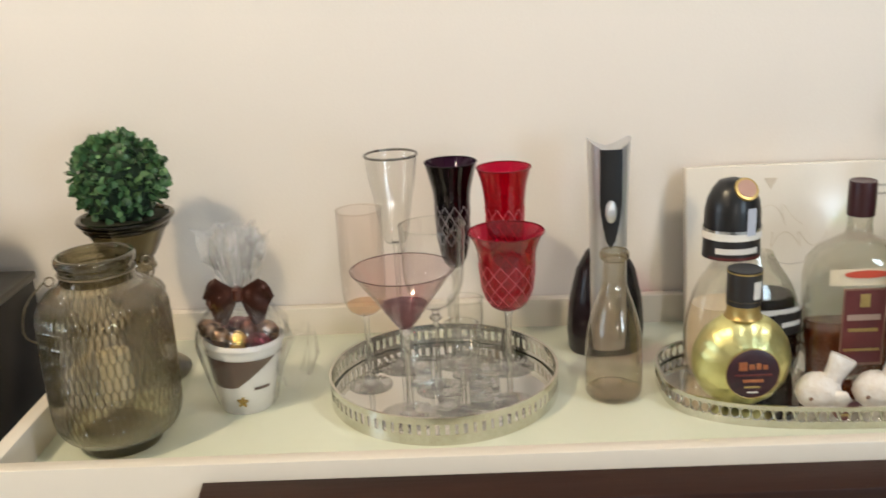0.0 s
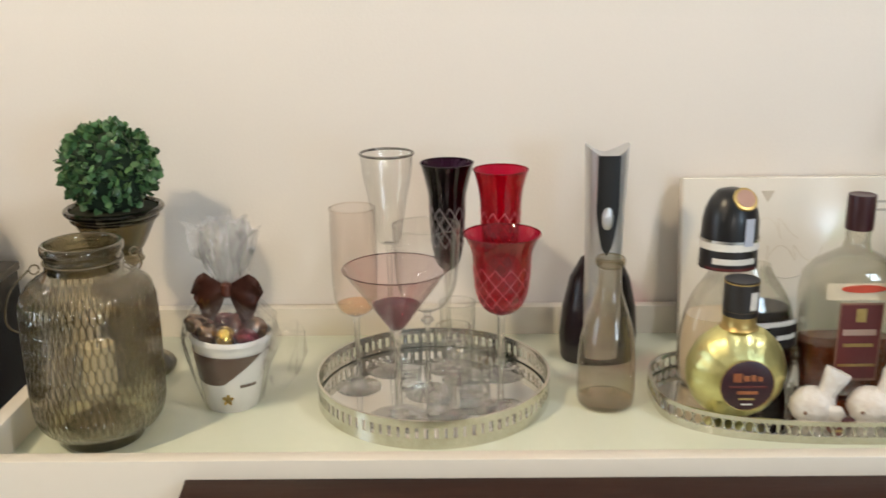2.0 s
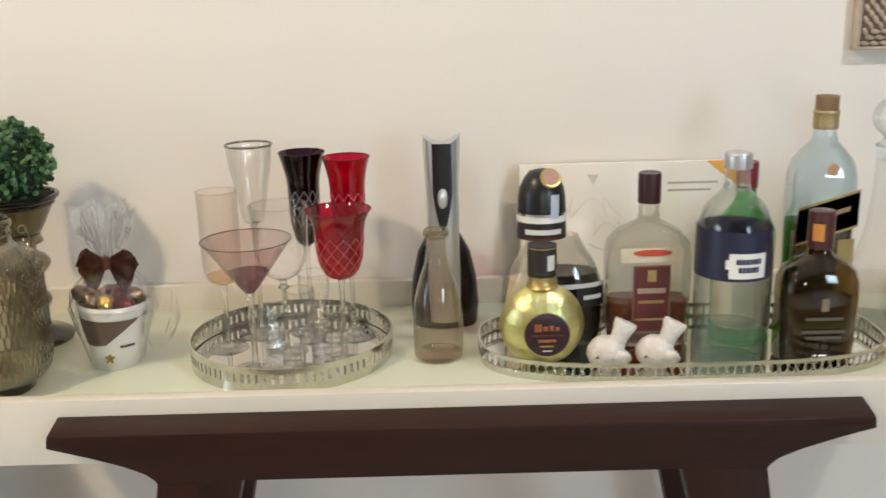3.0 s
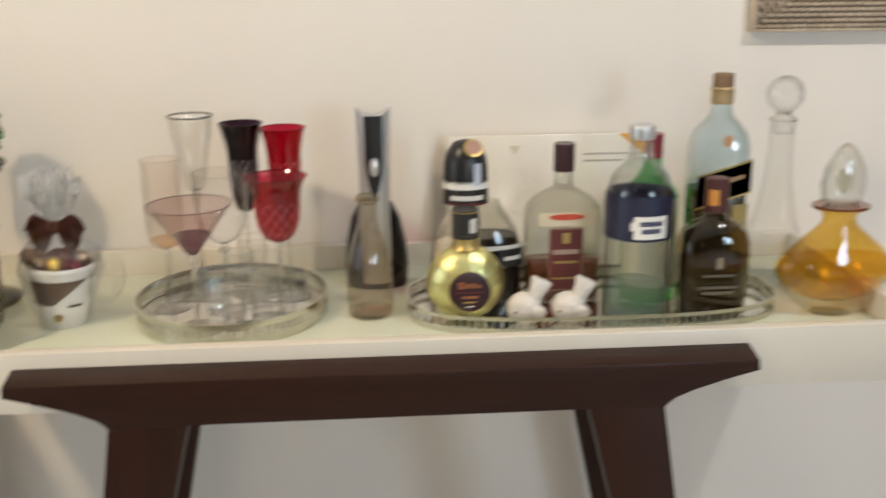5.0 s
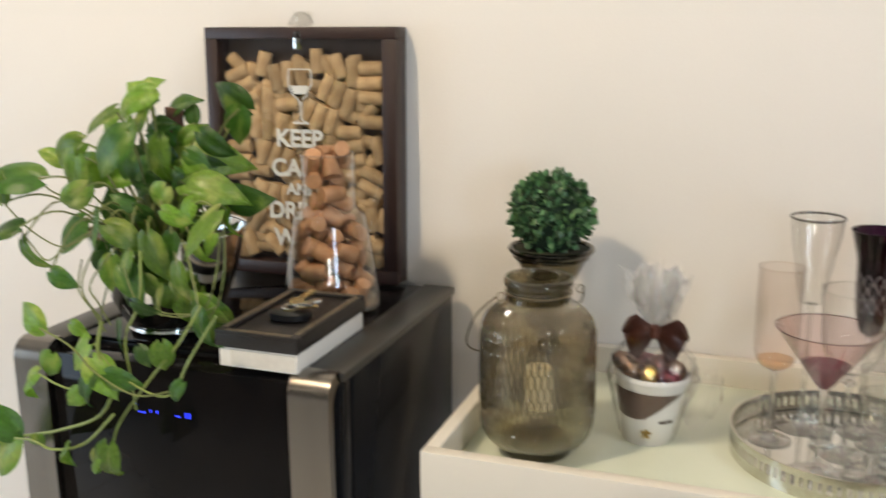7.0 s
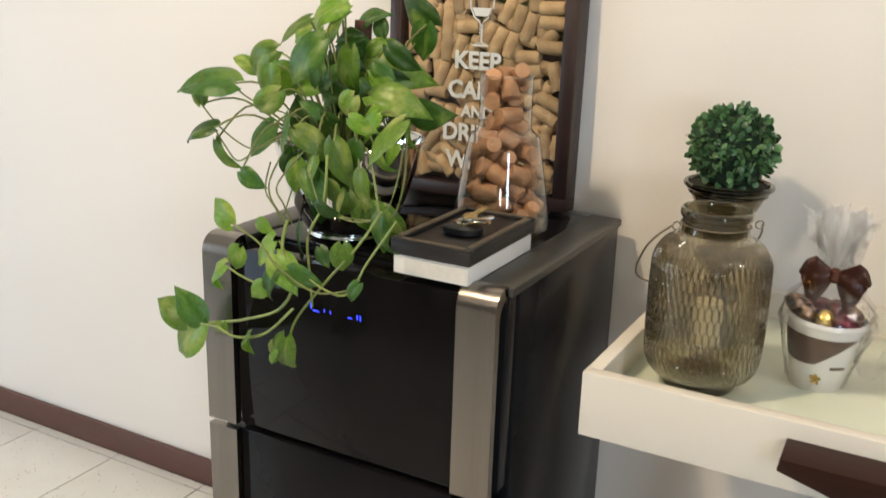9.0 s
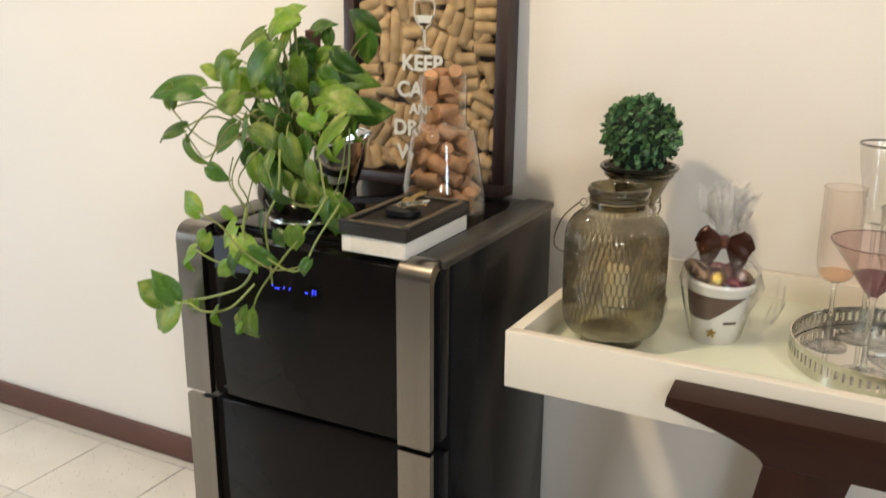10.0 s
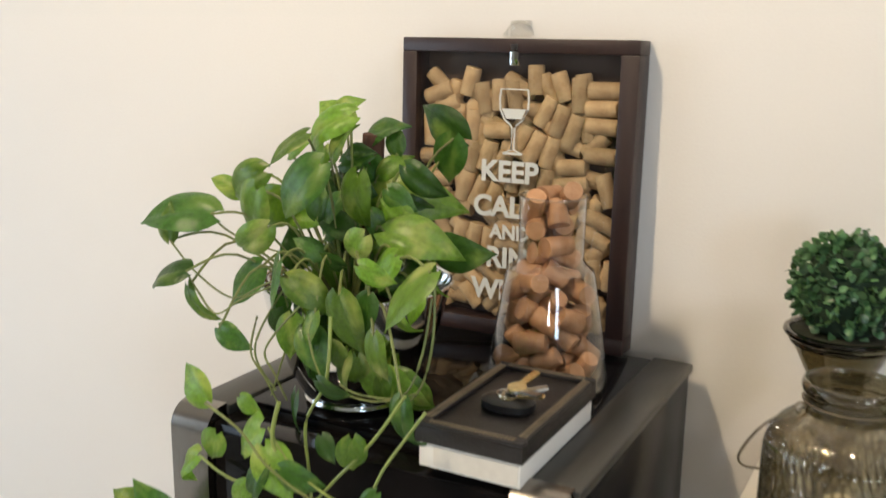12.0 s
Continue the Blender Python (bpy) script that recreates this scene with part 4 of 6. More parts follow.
for s in (-1, 1):
    for layer, size in ((0, 1.0), (1, 0.82)):
        bm = bmesh.new()
        grid = []
        for i in range(11):
            u = i / 10
            top = float(np.interp(u, [0, 0.25, 0.6, 0.85, 1], [0.003, 0.010, 0.019, 0.012, -0.004]))
            low = float(np.interp(u, [0, 0.3, 0.6, 0.85, 1], [-0.004, -0.022, -0.036, -0.034, -0.014]))
            if layer:
                top, low = top * 0.7 - 0.004, low * 1.15
            row = []
            for j in range(8):
                v = j / 7
                fold = 0.0042 * math.sin(13 * v + 4 * u + layer) * u + 0.0055 * math.sin(math.pi * v) * math.sin(math.pi * u)
                row.append(bm.verts.new((s * (0.041 * u * size - 0.006 * u * (1 - v)), -0.010 - fold - 0.004 * (1 - layer), 0.146 + low + (top - low) * v)))
            grid.append(row)
        for a, b in zip(grid, grid[1:]):
            for j in range(7):
                bm.faces.new((a[j], a[j + 1], b[j + 1], b[j]))
        bmesh.ops.solidify(bm, geom=bm.faces[:], thickness=0.0012)
        part("bow_loop" if layer == 0 else "bow_tail", bm, SATIN, gift, "dark brown satin bow loop" if layer == 0 else "", smooth=60)
part("bow_knot", shift(loft([(-0.009, 0.003, 0.003, 2), (-0.006, 0.0065, 0.006, 2), (0.006, 0.0065, 0.006, 2), (0.009, 0.003, 0.003, 2)], 16), Matrix.Translation((0, -0.014, 0.145))), SATIN, gift)
part("bow_print", shift(tube([(-0.006, 0, 0), (-0.002, 0, 0.006), (0.001, 0, -0.004), (0.005, 0, 0.005), (0.007, 0, -0.002)], 0.0006, 5), pose(-0.024, -0.0225, 0.130)), GOLDFOIL, gift, "gold printed flourish")

# ---- mirror trays ----
def gallery_tray(name, at, rx, ry, p, height, bars, label, oval):
    tray = thing(name, at, label, "tray")
    part("mirror_base", loft([(0.002, rx - 0.003, ry - 0.003, p), (0.006, rx - 0.003, ry - 0.003, p)], 96), MIRROR, tray, "mirrored tray floor")
    band = 0.009 if oval else 0.0125
    part("under_rim", loft([(0.0, rx - 0.001, ry - 0.001, p), (0.0, rx + 0.001, ry + 0.001, p), (band, rx + 0.001, ry + 0.001, p), (band, rx - 0.0012, ry - 0.0012, p), (0.0, rx - 0.001, ry - 0.001, p)], 96, False, False), SILVER, tray, smooth=50)
    low = height - (0.005 if oval else 0.008)
    part("top_rail", loft([(low, rx - 0.0012, ry - 0.0012, p), (low, rx + 0.0014, ry + 0.0014, p), (height, rx + 0.0014, ry + 0.0014, p), (height, rx - 0.0012, ry - 0.0012, p), (low, rx - 0.0012, ry - 0.0012, p)], 96, False, False), SILVER, tray, smooth=50)
    if oval:
        me = place(tube([(0.0055 * math.cos(a), 0, 0.0070 * math.sin(a)) for a in [k * math.pi / 6 for k in range(12)]], 0.0013, 5, closed=True), "rail_loop", SILVER, 60)
    else:
        me = place(box(-0.0030, 0.0030, -0.0009, 0.0009, 0.0088, height - 0.0078), "rail_bar", SILVER, 0)
    pts = [curve_point(2 * math.pi * k / 720, rx, ry, p) for k in range(721)]
    run = [0.0]
    for a, b in zip(pts, pts[1:]):
        run.append(run[-1] + math.dist(a, b))
    for k in range(bars):
        want = run[-1] * k / bars
        i = min(range(720), key=lambda q: abs(run[q] - want))
        ang = math.atan2(pts[i + 1][1] - pts[i][1], pts[i + 1][0] - pts[i][0])
        shared("rail_loop" if oval else "rail_bar", me, tray, pose(*pts[i], (height + 0.004) / 2 if oval else 0, 0, 0, math.degrees(ang)))
    return tray


gallery_tray("round_tray", (0.476, -0.215, D), 0.136, 0.136, 2, 0.033, 84, "round mirrored tray with a pierced silver gallery", False)
gallery_tray("oval_tray", (1.000, -0.235, D), 0.268, 0.112, 3.0, 0.026, 118, "long oval mirrored tray with a pierced silver gallery", True)
RT, OT = D + 0.0062, D + 0.0062

# ---- stemware on the round tray ----
def stem_foot(parent, foot, height, thick=0.0036, knob=0.0):
    prof = rounded([(foot, 0.0), (foot, 0.0012), (foot * 0.6, 0.003), (foot * 0.2, 0.007), (thick, 0.016), (thick * 0.9, height * 0.5), (thick, height * 0.9), (thick * 1.6, height)], 4)
    part("foot", lathe(prof[:9], 40, True, True), FOOT, parent, "clear glass foot", smooth=70)
    part("stem", lathe(prof[8:], 24, True, True), STEM, parent, "clear glass stem", smooth=70)
    if knob:
        part("knop", lathe(rounded([(thick, height * 0.86), (thick * knob, height * 0.9), (thick, height * 0.95)], 4), 20), STEM, parent)


def goblet(name, at, bowl, foot, stem_h, glass, label, group, rim=None, rim_wire=0.0009, thick=0.0036, knob=0.0):
    ob = thing(name, at, label, "glass", group)
    stem_foot(ob, foot, stem_h, thick, knob)
    part("bowl", lathe(rounded(bowl, 6), 56, True, False), glass, ob, smooth=80)
    part("rim", ring(bowl[-1][0], bowl[-1][1], rim_wire), rim or glass, ob)
    return ob


def diamond_cut(ob, radius_at, z0, rows, dz, count, material):
    """Crossing cut lines round a bowl; radius_at gives the radius at a height."""
    for s in (1, -1):
        for k in range(count):
            pts = []
            for j in range(rows * 4 + 1):
                z = z0 + j * dz / 4
                a = 2 * math.pi * (k + s * j / 8) / count
                r = radius_at(z) + 0.0001
                pts.append((r * math.cos(a), r * math.sin(a), z))
            part("cut_line", tube(pts, 0.00045, 4), material, ob)


def along(profile):
    pts = rounded(profile, 6)
    zs, rs = [z for r, z in pts], [r for r, z in pts]
    return lambda z: float(np.interp(z, zs, rs))


GS = "stemware on the round tray"
goblet("champagne_flute", (0.386, -0.205, RT), [(0.004, 0.092), (0.018, 0.098), (0.0245, 0.112), (0.0265, 0.14), (0.0265, 0.222)], 0.026, 0.092, PINK, "pale pink-tinted straight champagne flute", GS)
ob = bpy.data.objects["champagne_flute"]
part("tinted_base", lathe(rounded([(0.0035, 0.093), (0.0168, 0.099), (0.0215, 0.107)], 4), 40), liquid("peach_tint", (0.95, 0.84, 0.72), 0.06), ob, "peach-coloured thick glass bottom")
goblet("martini_glass", (0.439, -0.292, RT), [(0.005, 0.108), (0.011, 0.113), (0.030, 0.140), (0.0565, 0.177)], 0.035, 0.108, PURPLE, "wide martini glass with a purple-tinted bowl", GS, PURPLERIM, 0.0006, thick=0.0042)
part("bowl_base", lathe(rounded([(0.005, 0.1085), (0.0105, 0.1135), (0.019, 0.1255), (0.026, 0.1355)], 4), 40), liquid("purple_tint", (0.56, 0.43, 0.49), 0.10), bpy.data.objects["martini_glass"], "deep purple thick glass bottom")
goblet("pilsner_glass", (0.423, -0.150, RT), [(0.0115, 0.165), (0.016, 0.175), (0.0235, 0.22), (0.0285, 0.245), (0.0315, 0.274)], 0.032, 0.165, GLASS, "tall clear glass with a silver rim", GS, DARKRIM, 0.0016)
goblet("wine_glass", (0.470, -0.222, RT), [(0.006, 0.102), (0.022, 0.112), (0.034, 0.135), (0.0365, 0.165), (0.0385, 0.205)], 0.027, 0.102, GLASS, "plain clear wine glass", GS, knob=2.2)
prof = [(0.004, 0.128), (0.013, 0.135), (0.0185, 0.155), (0.021, 0.185), (0.0225, 0.22), (0.0265, 0.24), (0.0318, 0.261)]
ob = goblet("black_flute", (0.494, -0.145, RT), prof, 0.030, 0.128, BLACKRUBY, "black cut-glass flute with a flared rim", GS)
diamond_cut(ob, along(prof), 0.160, 5, 0.010, 11, CUTDARK)
prof = [(0.004, 0.128), (0.014, 0.136), (0.0195, 0.155), (0.0225, 0.185), (0.0245, 0.22), (0.0275, 0.24), (0.0322, 0.257)]
ob = goblet("red_flute", (0.557, -0.168, RT), prof, 0.030, 0.128, RED, "ruby red cut-glass flute with a flared rim", GS)
diamond_cut(ob, along(prof), 0.16, 5, 0.010, 11, CUTRED)
prof = [(0.005, 0.116), (0.019, 0.123), (0.0275, 0.14), (0.0305, 0.16), (0.0325, 0.185), (0.0365, 0.198), (0.0418, 0.208)]
ob = goblet("red_wine_goblet", (0.5535, -0.270, RT), prof, 0.029, 0.116, RED, "ruby red cut-glass wine goblet", GS)
diamond_cut(ob, along(prof), 0.128, 5, 0.0095, 12, CUTRED)
goblet("liqueur_glass", (0.5, -0.285, RT), [(0.004, 0.058), (0.014, 0.062), (0.020, 0.075), (0.0205, 0.09), (0.0190, 0.108)], 0.0165, 0.058, GLASS, "small clear stemmed liqueur glass", GS, knob=2.0)
shot = thing("shot_glass", (0.5195, -0.243, RT), "small clear thick-bottomed shot glass", "glass", GS)
part("thick_base", lathe(rounded([(0.0125, 0.0), (0.0135, 0.002), (0.0138, 0.012), (0.011, 0.014)], 3), 32), STEM, shot)
part("side", lathe([(0.0138, 0.012), (0.0165, 0.052)], 40, False, False), GLASS, shot)
part("rim", ring(0.0165, 0.052, 0.0009), STEM, shot)
for x, y in ((0.447, -0.182), (0.482, -0.262), (0.530, -0.203)):
    copy_thing(shot, pose(x, y, RT))
goblet("tumbler_stem", (0.505, -0.185, RT), [(0.004, 0.05), (0.015, 0.055), (0.021, 0.07), (0.0215, 0.1)], 0.019, 0.05, GLASS, "small clear stemmed cordial glass", GS)

# ---- electric corkscrew ----
opener = thing("electric_corkscrew", (0.687, -0.125, D), "silver and black electric corkscrew in a black stand", "corkscrew")
SILVERPLASTIC = surface("silver_plastic", (0.60, 0.60, 0.61), 0.3, 0.75, (0.57, 0.57, 0.58), 6, 60, bump=0.0, rough_vary=0.02)
bm = bmesh.new()
rows = [(0.012, 0.022, 0.018), (0.06, 0.0235, 0.02), (0.13, 0.0225, 0.02), (0.20, 0.0235, 0.021), (0.25, 0.0255, 0.022), (0.275, 0.0265, 0.0225)]
loft([(z, rx, ry, 2.6) for z, rx, ry in rows], 48, True, False, bm)
low = [v for v in bm.verts if v.co.z > 0.274]
for v in low:
    v.co.z += 0.010 * (abs(v.co.x) / 0.0265) ** 2 - 0.004 * (1 - abs(v.co.x) / 0.0265)
top = bm.verts.new((0, 0, 0.266))
order = sorted(low, key=lambda v: math.atan2(v.co.y, v.co.x))
for i in range(len(order)):
    bm.faces.new((order[i], order[(i + 1) % len(order)], top))
part("body", bm, SILVERPLASTIC, opener, smooth=45)
bm = bmesh.new()
rows_in = []
for k in range(15):
    u = k / 14
    z = 0.150 + 0.124 * u
    half = 0.0135 * min(1.0, math.sqrt(min(1, u * 2.2)) + 0.02)
    rx = 0.0235 + 0.003 * max(0, (z - 0.20) / 0.075)
    row = []
    for i in range(9):
        x = half * (i / 4 - 1)
        a = math.acos(max(-1, min(1, x / rx)))
        y = -(0.0205 + 0.0018 * u) * (1 - (abs(x) / rx) ** 2.6) ** (1 / 2.6) - 0.0012
        row.append(bm.verts.new((x, y, z)))
    rows_in.append(row)
for a, b in zip(rows_in, rows_in[1:]):
    for i in range(8):
        bm.faces.new((a[i], a[i + 1], b[i + 1], b[i]))
part("grip_panel", bm, BLACKPLASTIC, opener, "glossy black inset panel", smooth=60)
part("button", shift(loft([(0, 0.0072, 0.0145, 2.2), (0.002, 0.0068, 0.014, 2.2), (0.0034, 0.005, 0.011, 2.2)], 28), pose(0, -0.0212, 0.197, 90)), SILVERPLASTIC, opener, "oval silver button")
bm = loft([(0.0, 0.046, 0.032, 2.2), (0.004, 0.048, 0.034, 2.2), (0.03, 0.050, 0.033, 2.1), (0.07, 0.047, 0.030, 2), (0.11, 0.038, 0.022, 2), (0.135, 0.025, 0.014, 2), (0.146, 0.010, 0.006, 2)], 44, cy=0.022)
part("stand", bm, surface("dark_plum_plastic", (0.016, 0.010, 0.013), 0.18, 0, (0.012, 0.008, 0.01), 10, 200, bump=0.02), opener, "glossy black pointed stand", smooth=60)

# ---- small smoky bottle ----
carafe2 = thing("milk_bottle", (0.6765, -0.240, D), "small amber-smoked glass bottle with a rolled lip", "bottle")
prof = rounded([(0.028, 0.0), (0.0325, 0.004), (0.0335, 0.02), (0.033, 0.055), (0.030, 0.085), (0.0235, 0.11), (0.0165, 0.13), (0.0135, 0.145), (0.0130, 0.168)], 5)
part("glass_body", lathe(prof, 48, True, False), clear("brown_tinted_glass", (0.89, 0.84, 0.765), 2.2, solid_part=0.04), carafe2, smooth=70)
part("lip", lathe(rounded([(0.0130, 0.166), (0.0165, 0.169), (0.0172, 0.174), (0.0150, 0.178), (0.0125, 0.177)], 3), 36, False, False), SMOKE_LIGHT, carafe2, smooth=70)
part("thick_bottom", lathe(rounded([(0.026, 0.0008), (0.031, 0.004), (0.0315, 0.007), (0.02, 0.010), (0.004, 0.012)], 3), 36), clear("brown_base_glass", (0.95, 0.90, 0.84), 1.6), carafe2)

# ---- white chocolate box on the wall ----
choc = thing("chocolate_box", (0.966, -0.030, D), "white glossy chocolate box leaning on the wall", "box")
choc.matrix_world = pose(0.968, -0.062, D + 0.0005, -8, 0, 0)
part("carton", box(-0.164, 0.164, 0.0, 0.022, 0.0, 0.222, 0.0015), surface("glossy_white_card", (0.80, 0.77, 0.71), 0.2, 0, (0.77, 0.74, 0.68), 6, 220, bump=0.03), choc)
GREY = surface("grey_script_print", (0.50, 0.47, 0.43), 0.4)
PALE = surface("pale_relief_print", (0.66, 0.60, 0.50), 0.35)
part("pale_mark", prism([(-0.062, 0.205), (-0.044, 0.205), (-0.053, 0.190)], -0.0006, 0.0), PALE, choc, "pale embossed mark", smooth=0)
part("orange_corner", prism([(0.118, 0.2215), (0.1635, 0.2215), (0.1635, 0.185)], -0.0006, 0.0), surface("orange_print", (0.80, 0.42, 0.06), 0.4), choc, "orange printed corner", smooth=0)
for z, w in ((0.188, 0.075), (0.177, 0.065)):
    part("print_bar", box(0.06, 0.06 + w, -0.0005, 0.0, z, z + 0.003), GREY, choc, smooth=0)
part("pale_script", tube([(-0.10 + 0.09 * u + 0.012 * math.cos(11 * u), -0.0002, 0.155 + 0.014 * math.sin(17 * u)) for u in [k / 40 for k in range(41)]], 0.0003, 4), PALE, choc)
part("grey_script", tube([(-0.06 + 0.075 * u + 0.008 * math.cos(13 * u), -0.0002, 0.122 + 0.010 * math.sin(19 * u + 1)) for u in [k / 40 for k in range(41)]], 0.0004, 4), PALE, choc, "pale printed flourish")
part("grey_swash", tube([(-0.06 + 0.07 * u, -0.0002, 0.100 - 0.012 * math.sin(3.1 * u)) for u in [k / 12 for k in range(13)]], 0.0006, 4), GREY, choc)

# ---- bottles on the oval tray ----
GB = "bottles on the oval tray"
INK = surface("black_label", (0.014, 0.012, 0.012), 0.35, 0, (0.02, 0.017, 0.016), 30, 250, bump=0.04)
PALEINK = surface("pale_label_print", (0.72, 0.70, 0.66), 0.4)
GOLDINK = surface("gold_label_print", (0.55, 0.40, 0.15), 0.35, 0.7, (0.38, 0.27, 0.09), 60, 200)
REDINK = surface("maroon_label", (0.13, 0.022, 0.02), 0.45, 0, (0.09, 0.015, 0.014), 20, 250, bump=0.05)

duo = thing("twin_liqueur_bottle", (0.836, -0.200, OT), "two-chamber cream and coffee liqueur bottle with a black cap", "bottle", GB)
prof = rounded([(0.062, 0.0), (0.066, 0.004), (0.069, 0.03), (0.068, 0.065), (0.058, 0.105), (0.040, 0.135), (0.032, 0.150)], 4)
part("glass_body", loft([(z, r, r * 0.52, 2.4) for r, z in prof], 56, True, False, cx=0.0), clear("bottle_glass", (0.91, 0.91, 0.88), 1.8, solid_part=0.25), duo, smooth=70)


def half_fill(side, level, shrink):
    bm = bmesh.new()
    n = 24
    rings = []
    for r, z in prof:
        if z > level:
            break
        row = []
        for i in range(n + 1):
            a = radians(-90 + 180 * i / n)
            x, y = curve_point(a, (r - shrink), (r - shrink) * 0.52, 2.4)
            row.append(bm.verts.new((side * max(x, 0.0015), y, z + 0.003)))
        rings.append(row)
    for a, b in zip(rings, rings[1:]):
        for i in range(n):
            bm.faces.new((a[i], a[i + 1], b[i + 1], b[i]))
        bm.faces.new((a[n], a[0], b[0], b[n]))
    bm.faces.new(rings[0]), bm.faces.new(rings[-1])
    return bm


part("cream_liqueur", half_fill(-1, 0.092, 0.004), surface("cream_liqueur", (0.80, 0.68, 0.52), 0.35, 0, (0.77, 0.64, 0.48), 8, 60, bump=0.0), duo, "pale beige cream liqueur")
part("coffee_liqueur", half_fill(1, 0.10, 0.004), surface("coffee_liqueur", (0.012, 0.006, 0.004), 0.12, 0, (0.01, 0.005, 0.003), 8, 60, bump=0.0), duo, "black coffee liqueur")
part("divider", prism([(-0.0012, 0.004), (0.0012, 0.004), (0.0012, 0.13), (-0.0012, 0.13)], -0.03, 0.03), GLASS, duo)
part("white_swoosh", patch(0.068, 0.0355, 2.4, 0.082, 0.089, 276, 340, 0.0008, rows=2), PALEINK, duo, "pale curved label edge")
part("coffee_label", patch(0.068, 0.0355, 2.4, 0.055, 0.083, 292, 338, 0.0008), INK, duo, "black oval label")
part("label_mark", patch(0.068, 0.0355, 2.4, 0.066, 0.072, 300, 328, 0.0013), PALEINK, duo)
part("neck_band", loft([(0.148, 0.0335, 0.0285, 2), (0.172, 0.0325, 0.028, 2)], 40, False, False, cx=-0.017), INK, duo, "black neck label")
part("neck_mark", patch(0.0332, 0.0285, 2, 0.156, 0.163, 225, 315, 0.0006), PALEINK, duo, "pale lettering bar").location = (-0.017, 0, 0)
part("red_line", patch(0.0334, 0.0286, 2, 0.149, 0.152, 210, 330, 0.0006), REDINK, duo).location = (-0.017, 0, 0)
part("white_collar", loft([(0.1715, 0.0338, 0.029, 2), (0.1805, 0.0336, 0.0288, 2)], 40, False, False, cx=-0.017), PAPER, duo, "white paper collar")
part("silver_ring", loft([(0.1805, 0.0345, 0.0295, 2), (0.1835, 0.0345, 0.0295, 2)], 40, False, False, cx=-0.017), CHROME, duo)
cap = part("cap", loft([(0.183, 0.0325, 0.0285, 2), (0.203, 0.0320, 0.028, 2), (0.216, 0.0295, 0.026, 2), (0.228, 0.024, 0.0215, 2), (0.237, 0.017, 0.015, 2), (0.240, 0.006, 0.006, 2)], 40, cx=-0.017), BLACKPLASTIC, duo, "black twin-spout cap", smooth=60)
part("badge", shift(lathe([(0.0135, 0.0), (0.0145, 0.002), (0.0140, 0.005), (0.0115, 0.0055)], 32), pose(-0.008, -0.014, 0.228, 52, 0, 12)), GOLDINK, cap, "gold-rimmed round badge")
part("badge_disc", shift(lathe([(0.0110, 0.0056), (0.0108, 0.0064)], 28), pose(-0.008, -0.014, 0.228, 52, 0, 12)), surface("dusty_bronze", (0.42, 0.24, 0.18), 0.45), cap)
part("tax_seal", patch(0.0347, 0.0292, 2, 0.178, 0.210, 285, 305, 0.0006), surface("seal_paper", (0.52, 0.56, 0.66), 0.5), duo, "pale paper seal").location = (-0.017, 0, 0)

gold = thing("gold_liqueur_bottle", (0.810, -0.288, OT), "round gold foil liqueur bottle with a black round label", "bottle", GB)
LIMEFOIL = surface("gold_lime_foil", (0.76, 0.74, 0.36), 0.36, 1.0, (0.62, 0.58, 0.24), 30, 90, bump=0.8)
bm = bmesh.new()
bmesh.ops.create_uvsphere(bm, u_segments=64, v_segments=40, radius=1, matrix=Matrix.Translation((0, 0, 0.055)) @ Matrix.Diagonal((0.0545, 0.036, 0.0555, 1)))
for v in bm.verts:
    a = math.atan2(v.co.x, v.co.z - 0.055)
    v.co.y += 0.0009 * math.sin(13 * a) * (1 if v.co.y > 0 else -1) * min(1, math.hypot(v.co.x, v.co.z - 0.055) / 0.05)
    v.co.z = max(v.co.z, 0.0)
part("foil_body", bm, LIMEFOIL, gold, "crinkled yellow-gold foil", smooth=80)
part("label", shift(lathe(rounded([(0.029, 0.0), (0.0285, 0.0012), (0.02, 0.0026), (0.004, 0.0034)], 3), 44), pose(0.003, -0.0345, 0.052, 90)), surface("plum_black_label", (0.022, 0.010, 0.016), 0.35, 0, (0.05, 0.012, 0.02), 25, 200), gold, "round dark plum label")
part("label_ring", shift(ring(0.0288, 0.001, 0.0006), pose(0.003, -0.0345, 0.052, 90)), GOLDINK, gold)
COPPERINK = surface("copper_label_print", (0.50, 0.20, 0.09), 0.35, 0.5, (0.32, 0.10, 0.05), 90, 200, bump=0.1)
for x0, x1, z0, z1, ink in ((-0.013, -0.004, 0.057, 0.067, COPPERINK), (-0.002, 0.004, 0.058, 0.064, COPPERINK), (0.006, 0.011, 0.058, 0.065, COPPERINK), (0.013, 0.018, 0.058, 0.063, COPPERINK), (-0.017, 0.023, 0.0505, 0.0525, REDINK), (-0.008, 0.014, 0.043, 0.0465, COPPERINK), (-0.006, 0.011, 0.0365, 0.0385, GOLDINK), (-0.003, 0.009, 0.0305, 0.032, PALEINK)):
    part("label_bar", box(x0, x1, -0.0388, -0.0372, z0, z1, 0.0004), ink, gold, smooth=0)
part("gold_collar", lathe(rounded([(0.021, 0.106), (0.018, 0.112), (0.0178, 0.125), (0.0190, 0.1265)], 3), 36), GOLDINK, gold)
part("cap_ring", ring(0.0183, 0.158, 0.0008), GOLDINK, gold)
part("cap", lathe(rounded([(0.0182, 0.121), (0.0186, 0.124), (0.0186, 0.157), (0.0178, 0.160), (0.0165, 0.160)], 3), 36), INK, gold, "black cap with a pale oval")
part("cap_oval", patch(0.0186, 0.0186, 2, 0.130, 0.150, 285, 318, 0.0006), PALEINK, gold)

